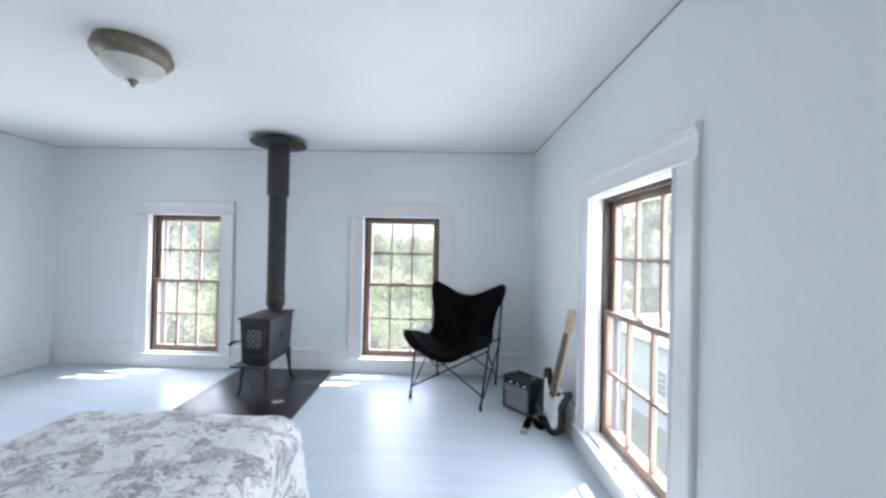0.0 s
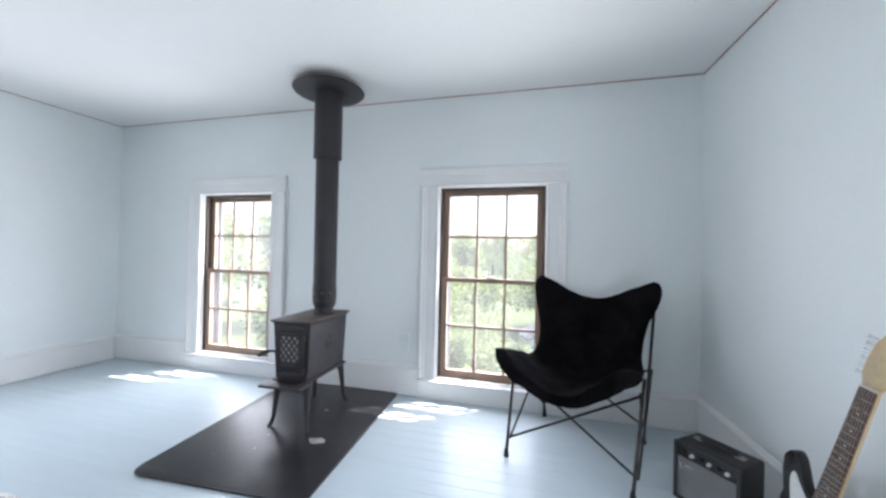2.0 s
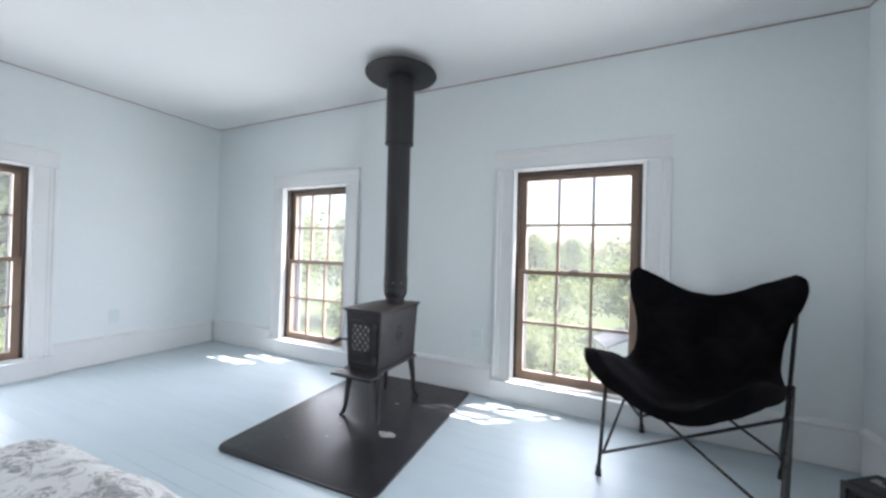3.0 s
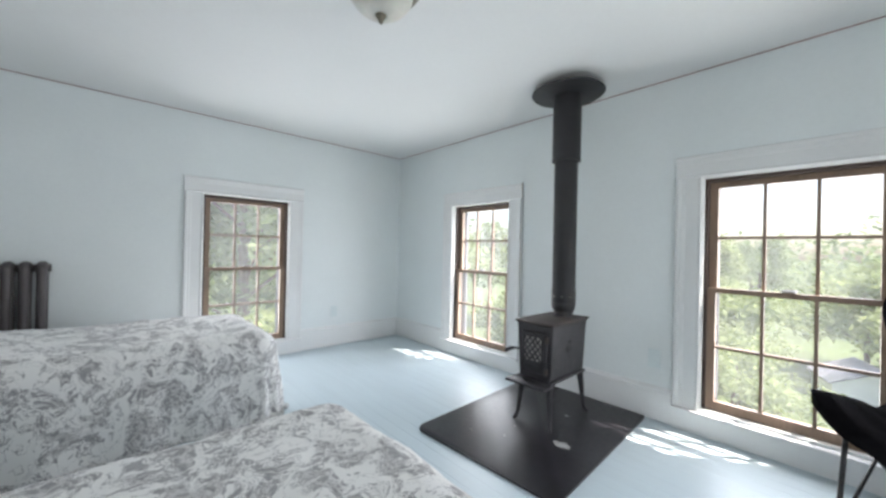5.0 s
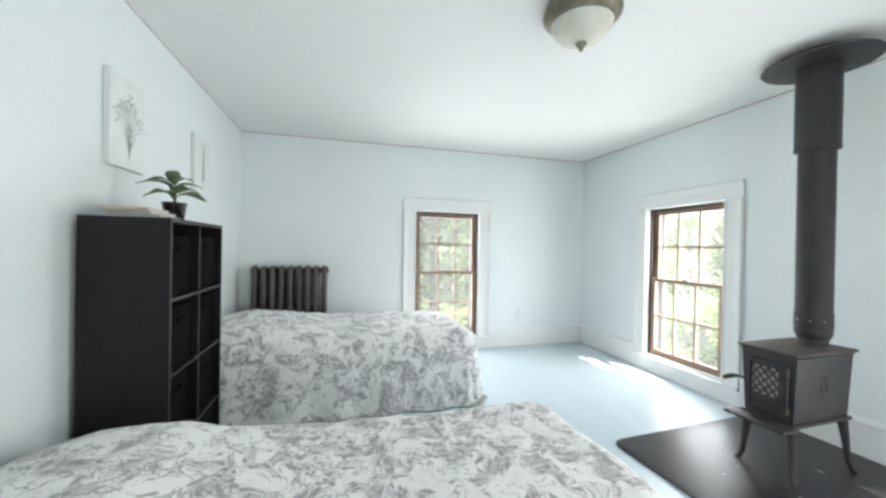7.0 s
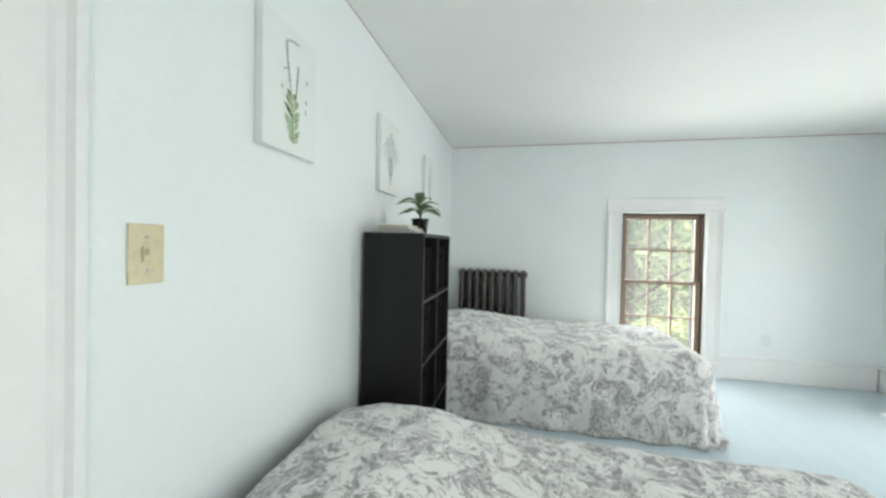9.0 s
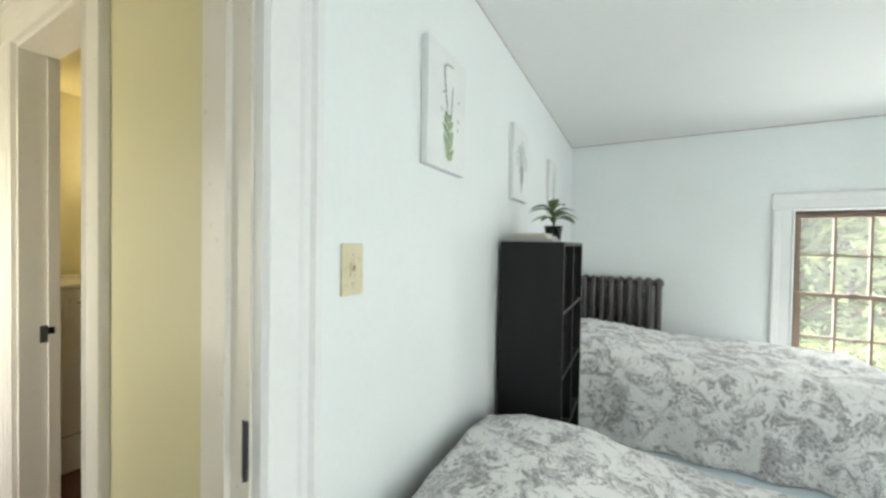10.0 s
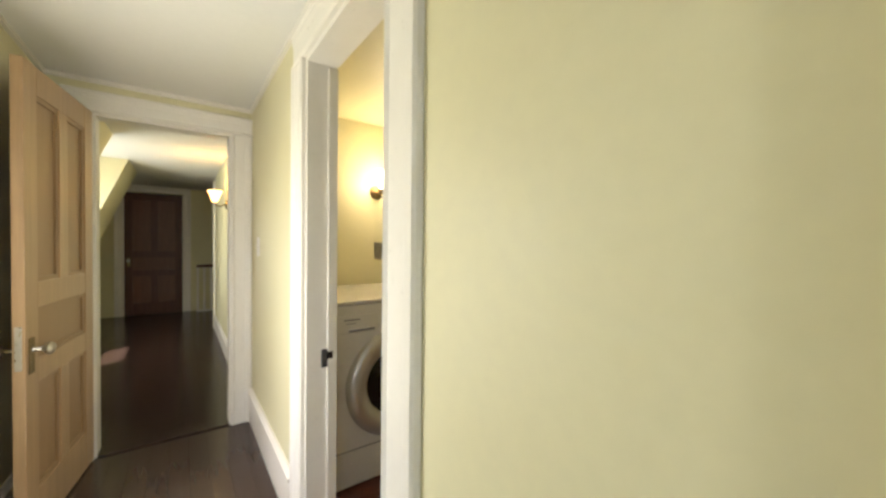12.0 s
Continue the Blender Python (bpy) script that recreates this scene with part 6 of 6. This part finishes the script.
# kind, x, y, scale, turn
PLANTING = [
    (0, -8.5, 15, 0.80, 20), (1, -14, 20, 0.85, 70), (3, -5.0, 12, 0.8, 10), (0, -11.5, 11, 0.8, 200), (3, -3.0, 17, 1.0, 120), (0, -17, 15, 0.9, 300),
    (3, -2.6, 13.4, 0.75, 220), (3, 2.0, 19, 1.0, 40), (1, -3.5, 30, 0.62, 15), (0, 3.0, 33, 0.60, 160), (1, 8.0, 34, 0.66, 260), (0, -9.0, 32, 0.68, 80), (1, -6.0, 38, 0.62, 0),
    (1, 13.0, 36, 0.75, 120), (0, 1.0, 42, 0.55, 60), (0, 18.0, 34, 0.8, 10), (1, -16, 34, 0.85, 200), (0, -22, 27, 0.9, 140),
    (1, -10.5, 3.6, 0.95, 30), (0, -12.5, 0.8, 0.95, 90), (1, -14.0, 6.0, 1.05, 180), (0, -9.5, 7.2, 0.80, 250), (1, -18, 2.0, 1.1, 310), (0, -20, 9.0, 1.0, 10), (3, -8.2, 4.8, 1.0, 100), (3, -8.6, 2.0, 0.9, 60),
    (2, 15.5, 17.6, 0.74, 0), (1, 16, 19, 0.80, 0), (1, 20, 23, 0.85, 40), (1, 24, 17, 0.95, 90), (0, 14.5, 26, 0.72, 220), (1, 25, 27, 0.9, 150), (1, 30, 22, 1.0, 280), (3, 11.5, 16.5, 1.0, 10), (1, 21, 31, 0.95, 200), (0, 27, 12, 0.8, 33),
    (1, 16.5, 13.5, 0.72, 15), (0, 20.5, 15.5, 0.80, 95), (1, 13.0, 21.0, 0.66, 205), (0, 17.5, 22.5, 0.75, 310), (1, 24, 20, 0.85, 130), (0, 11.0, 24.0, 0.62, 60), (1, 29, 16, 0.9, 350), (3, 14.0, 14.5, 1.1, 80), (3, 12.5, 19.0, 1.1, 170), (3, 17.0, 17.0, 1.2, 260),
    (1, 10.2, 17.5, 0.78, 75), (0, 13.6, 17.2, 0.85, 145), (1, 15.4, 15.6, 0.8, 255), (0, 8.6, 20.0, 0.85, 20), (1, 12.2, 20.6, 0.92, 110),
    (3, -5.6, 9.6, 0.75, 310), (3, -7.4, 11.2, 0.9, 50), (0, -6.4, 19.0, 0.75, 130), (3, -4.4, 14.6, 0.9, 170), (0, -4.6, 24.0, 0.7, 280),
    (3, -7.0, 14.5, 1.0, 140), (3, -1.8, 11.5, 0.7, 33), (3, 3.6, 20.5, 0.9, 290), (3, 4.0, 16.0, 0.9, 75), (3, -4.2, 20.0, 1.1, 15), (3, 0.5, 23.0, 1.2, 190), (3, -9.8, 18.0, 1.0, 240), (3, 3.5, 25.0, 1.2, 330), (3, -6.5, 25.0, 1.3, 45),
]
first = set()
for k, x, y, s, a in PLANTING:
    m = pose(x, y, GROUND, 0, 0, a)
    if k not in first:
        first.add(k)
        kinds[k].matrix_world = m @ Matrix.Scale(s, 4)
    else:
        c = copy_thing(kinds[k], m)
        c.scale = (s, s, s)

rngw = random.Random(77)
verts, faces = [], []
wood_blobs = []
for k in range(150):
    a = radians(rngw.uniform(-75, 80))
    dist = rngw.uniform(52, 75)
    hgt = rngw.uniform(2.0, 5.5)
    wood_blobs.append((Vector((math.sin(a) * dist, math.cos(a) * dist, GROUND + hgt * 0.8)), Vector((3.2, 3.2, hgt))))
v, f = leaf_cloud(rngw, wood_blobs, 15000, 0.55, "")
me = bpy.data.meshes.new("far_woods")
me.from_pydata([tuple(p) for p in v], [], f)
me.materials.append(LEAVES_DEEP)
tagged(new("far_woods", me), "hazy green woods on the far hill", "woods", kind="stuff")

barn = thing("white_annex", "white clapboard outbuilding with a metal roof", "building", pose(6.0, 8.0, GROUND, 0, 0, 5.7))
BW, BD, BH = 3.2, 11.0, 2.20       # half-depth across, length, eave height
part("wall", boxes((0, 2 * BW, -BD / 2, BD / 2, 0, BH)), SIDING, barn, "white clapboard walls")
rf = bmesh.new()
prof = [(-0.25, BH - 0.05), (BW, BH + 0.22), (2 * BW + 0.25, BH - 0.05), (2 * BW + 0.25, BH + 0.07), (BW, BH + 0.34), (-0.25, BH + 0.07)]
ea, eb = [rf.verts.new((x, -BD / 2 - 0.2, z)) for x, z in prof], [rf.verts.new((x, BD / 2 + 0.2, z)) for x, z in prof]
for i in range(6):
    rf.faces.new((ea[i], ea[(i + 1) % 6], eb[(i + 1) % 6], eb[i]))
rf.faces.new(ea)
rf.faces.new(eb[::-1])
part("roof", rf, ROOFING, barn, "pale metal roof")
part("eave_board", boxes((-0.24, -0.02, -BD / 2 - 0.15, BD / 2 + 0.15, BH - 0.22, BH - 0.052)), SIDING, barn, "white eave board")
gable = bmesh.new()
for y in (-BD / 2 + 0.01, BD / 2 - 0.01):
    gable.faces.new([gable.verts.new(c) for c in ((0, y, BH - 0.01), (2 * BW, y, BH - 0.01), (BW, y, BH + 0.20))])
part("gable", gable, SIDING, barn)
for wy in (0.1, 2.1):
    bw2 = part("window", boxes((-0.03, -0.002, wy - 0.25, wy + 0.25, 0.82, 1.56)), SIDING, barn, "small multi-pane window")
    for i in range(3):
        for j in range(4):
            part("pane", boxes((-0.034, -0.031, wy - 0.21 + i * 0.14 + 0.012, wy - 0.21 + (i + 1) * 0.14 - 0.012, 0.87 + j * 0.16 + 0.012, 0.87 + (j + 1) * 0.16 - 0.012)), DARK_PANE, bw2)
shed = thing("garden_shed", "small grey-roofed garden shed among the shrubs", "shed", pose(0.35, 18.7, GROUND, 0, 0, 18) @ Matrix.Scale(0.8, 4))
part("wall", boxes((-1.3, 1.3, -1.0, 1.0, 0, 0.85)), SIDING, shed, "white clapboard walls")
gab = bmesh.new()
for y in (-0.99, 0.99):
    gab.faces.new([gab.verts.new(c) for c in ((-1.3, y, 0.849), (1.3, y, 0.849), (0, y, 1.40))])
part("gable", gab, SIDING, shed)
cr2 = bmesh.new()
prof = [(-1.45, 0.82), (0, 1.46), (1.45, 0.82), (1.45, 0.88), (0, 1.54), (-1.45, 0.88)]
ea, eb = [cr2.verts.new((x, -1.15, z)) for x, z in prof], [cr2.verts.new((x, 1.15, z)) for x, z in prof]
for i in range(6):
    cr2.faces.new((ea[i], ea[(i + 1) % 6], eb[(i + 1) % 6], eb[i]))
cr2.faces.new(ea)
cr2.faces.new(eb[::-1])
part("roof", cr2, GREY_ROOF, shed, "grey shingle roof")
part("door", boxes((1.302, 1.33, -0.35, 0.35, 0.02, 0.80)), GREY_ROOF, shed, "grey board door")

# ---- floorboards ----
def board_mesh(name, lx, ly, mat, gap=0.0002):
    bm = bmesh.new()
    box(bm, gap, lx - gap, gap, ly - gap, -0.018, 0.0)
    top = [e for e in bm.edges if all(v.co.z > -0.001 for v in e.verts)]
    bmesh.ops.bevel(bm, geom=top, offset=0.0005, segments=1, affect="EDGES")
    return mesh_of(name, bm, mat)


def lay_boards(owner, x0, x1, y0, y1, width, lengths, along, mat, rng):
    """Rows of boards with staggered ends; boards of one length share a mesh."""
    cache = {}
    across, length = (y1 - y0, x1 - x0) if along == "x" else (x1 - x0, y1 - y0)
    n = max(1, round(across / width))
    w = across / n
    for r in range(n):
        at = 0.0
        while at < length - 1e-4:
            l = rng.choice(lengths) if at else rng.choice(lengths) * rng.choice((0.5, 0.75, 1.0))
            if length - at - l < 0.5:
                l = length - at
            key = round(l, 3)
            if key not in cache:
                cache[key] = board_mesh("board", l if along == "x" else w, w if along == "x" else l, mat)
            ob = new("board", cache[key])
            ob.parent = owner
            ob.location = (x0 + at, y0 + r * w, 0) if along == "x" else (x0 + r * w, y0 + at, 0)
            at += l


rng = random.Random(5)
lay_boards(floor, WEST, EAST + 0.11, SOUTH, NORTH, 0.085, (1.6, 2.0, 2.4), "x", FLOOR_PAINT, rng)
lay_boards(hall_floor, HALL_W, HALL_E, HALL_S - 0.02, -0.085, 0.09, (1.2, 1.6, 2.0), "y", HALL_BOARD, rng)
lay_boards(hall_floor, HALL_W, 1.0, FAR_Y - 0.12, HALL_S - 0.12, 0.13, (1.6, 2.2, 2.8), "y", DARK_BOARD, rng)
lay_boards(laundry_floor, -2.4, HALL_W, -2.6, -0.085, 0.1, (0.8, 1.2), "x", RED_TILE, rng)
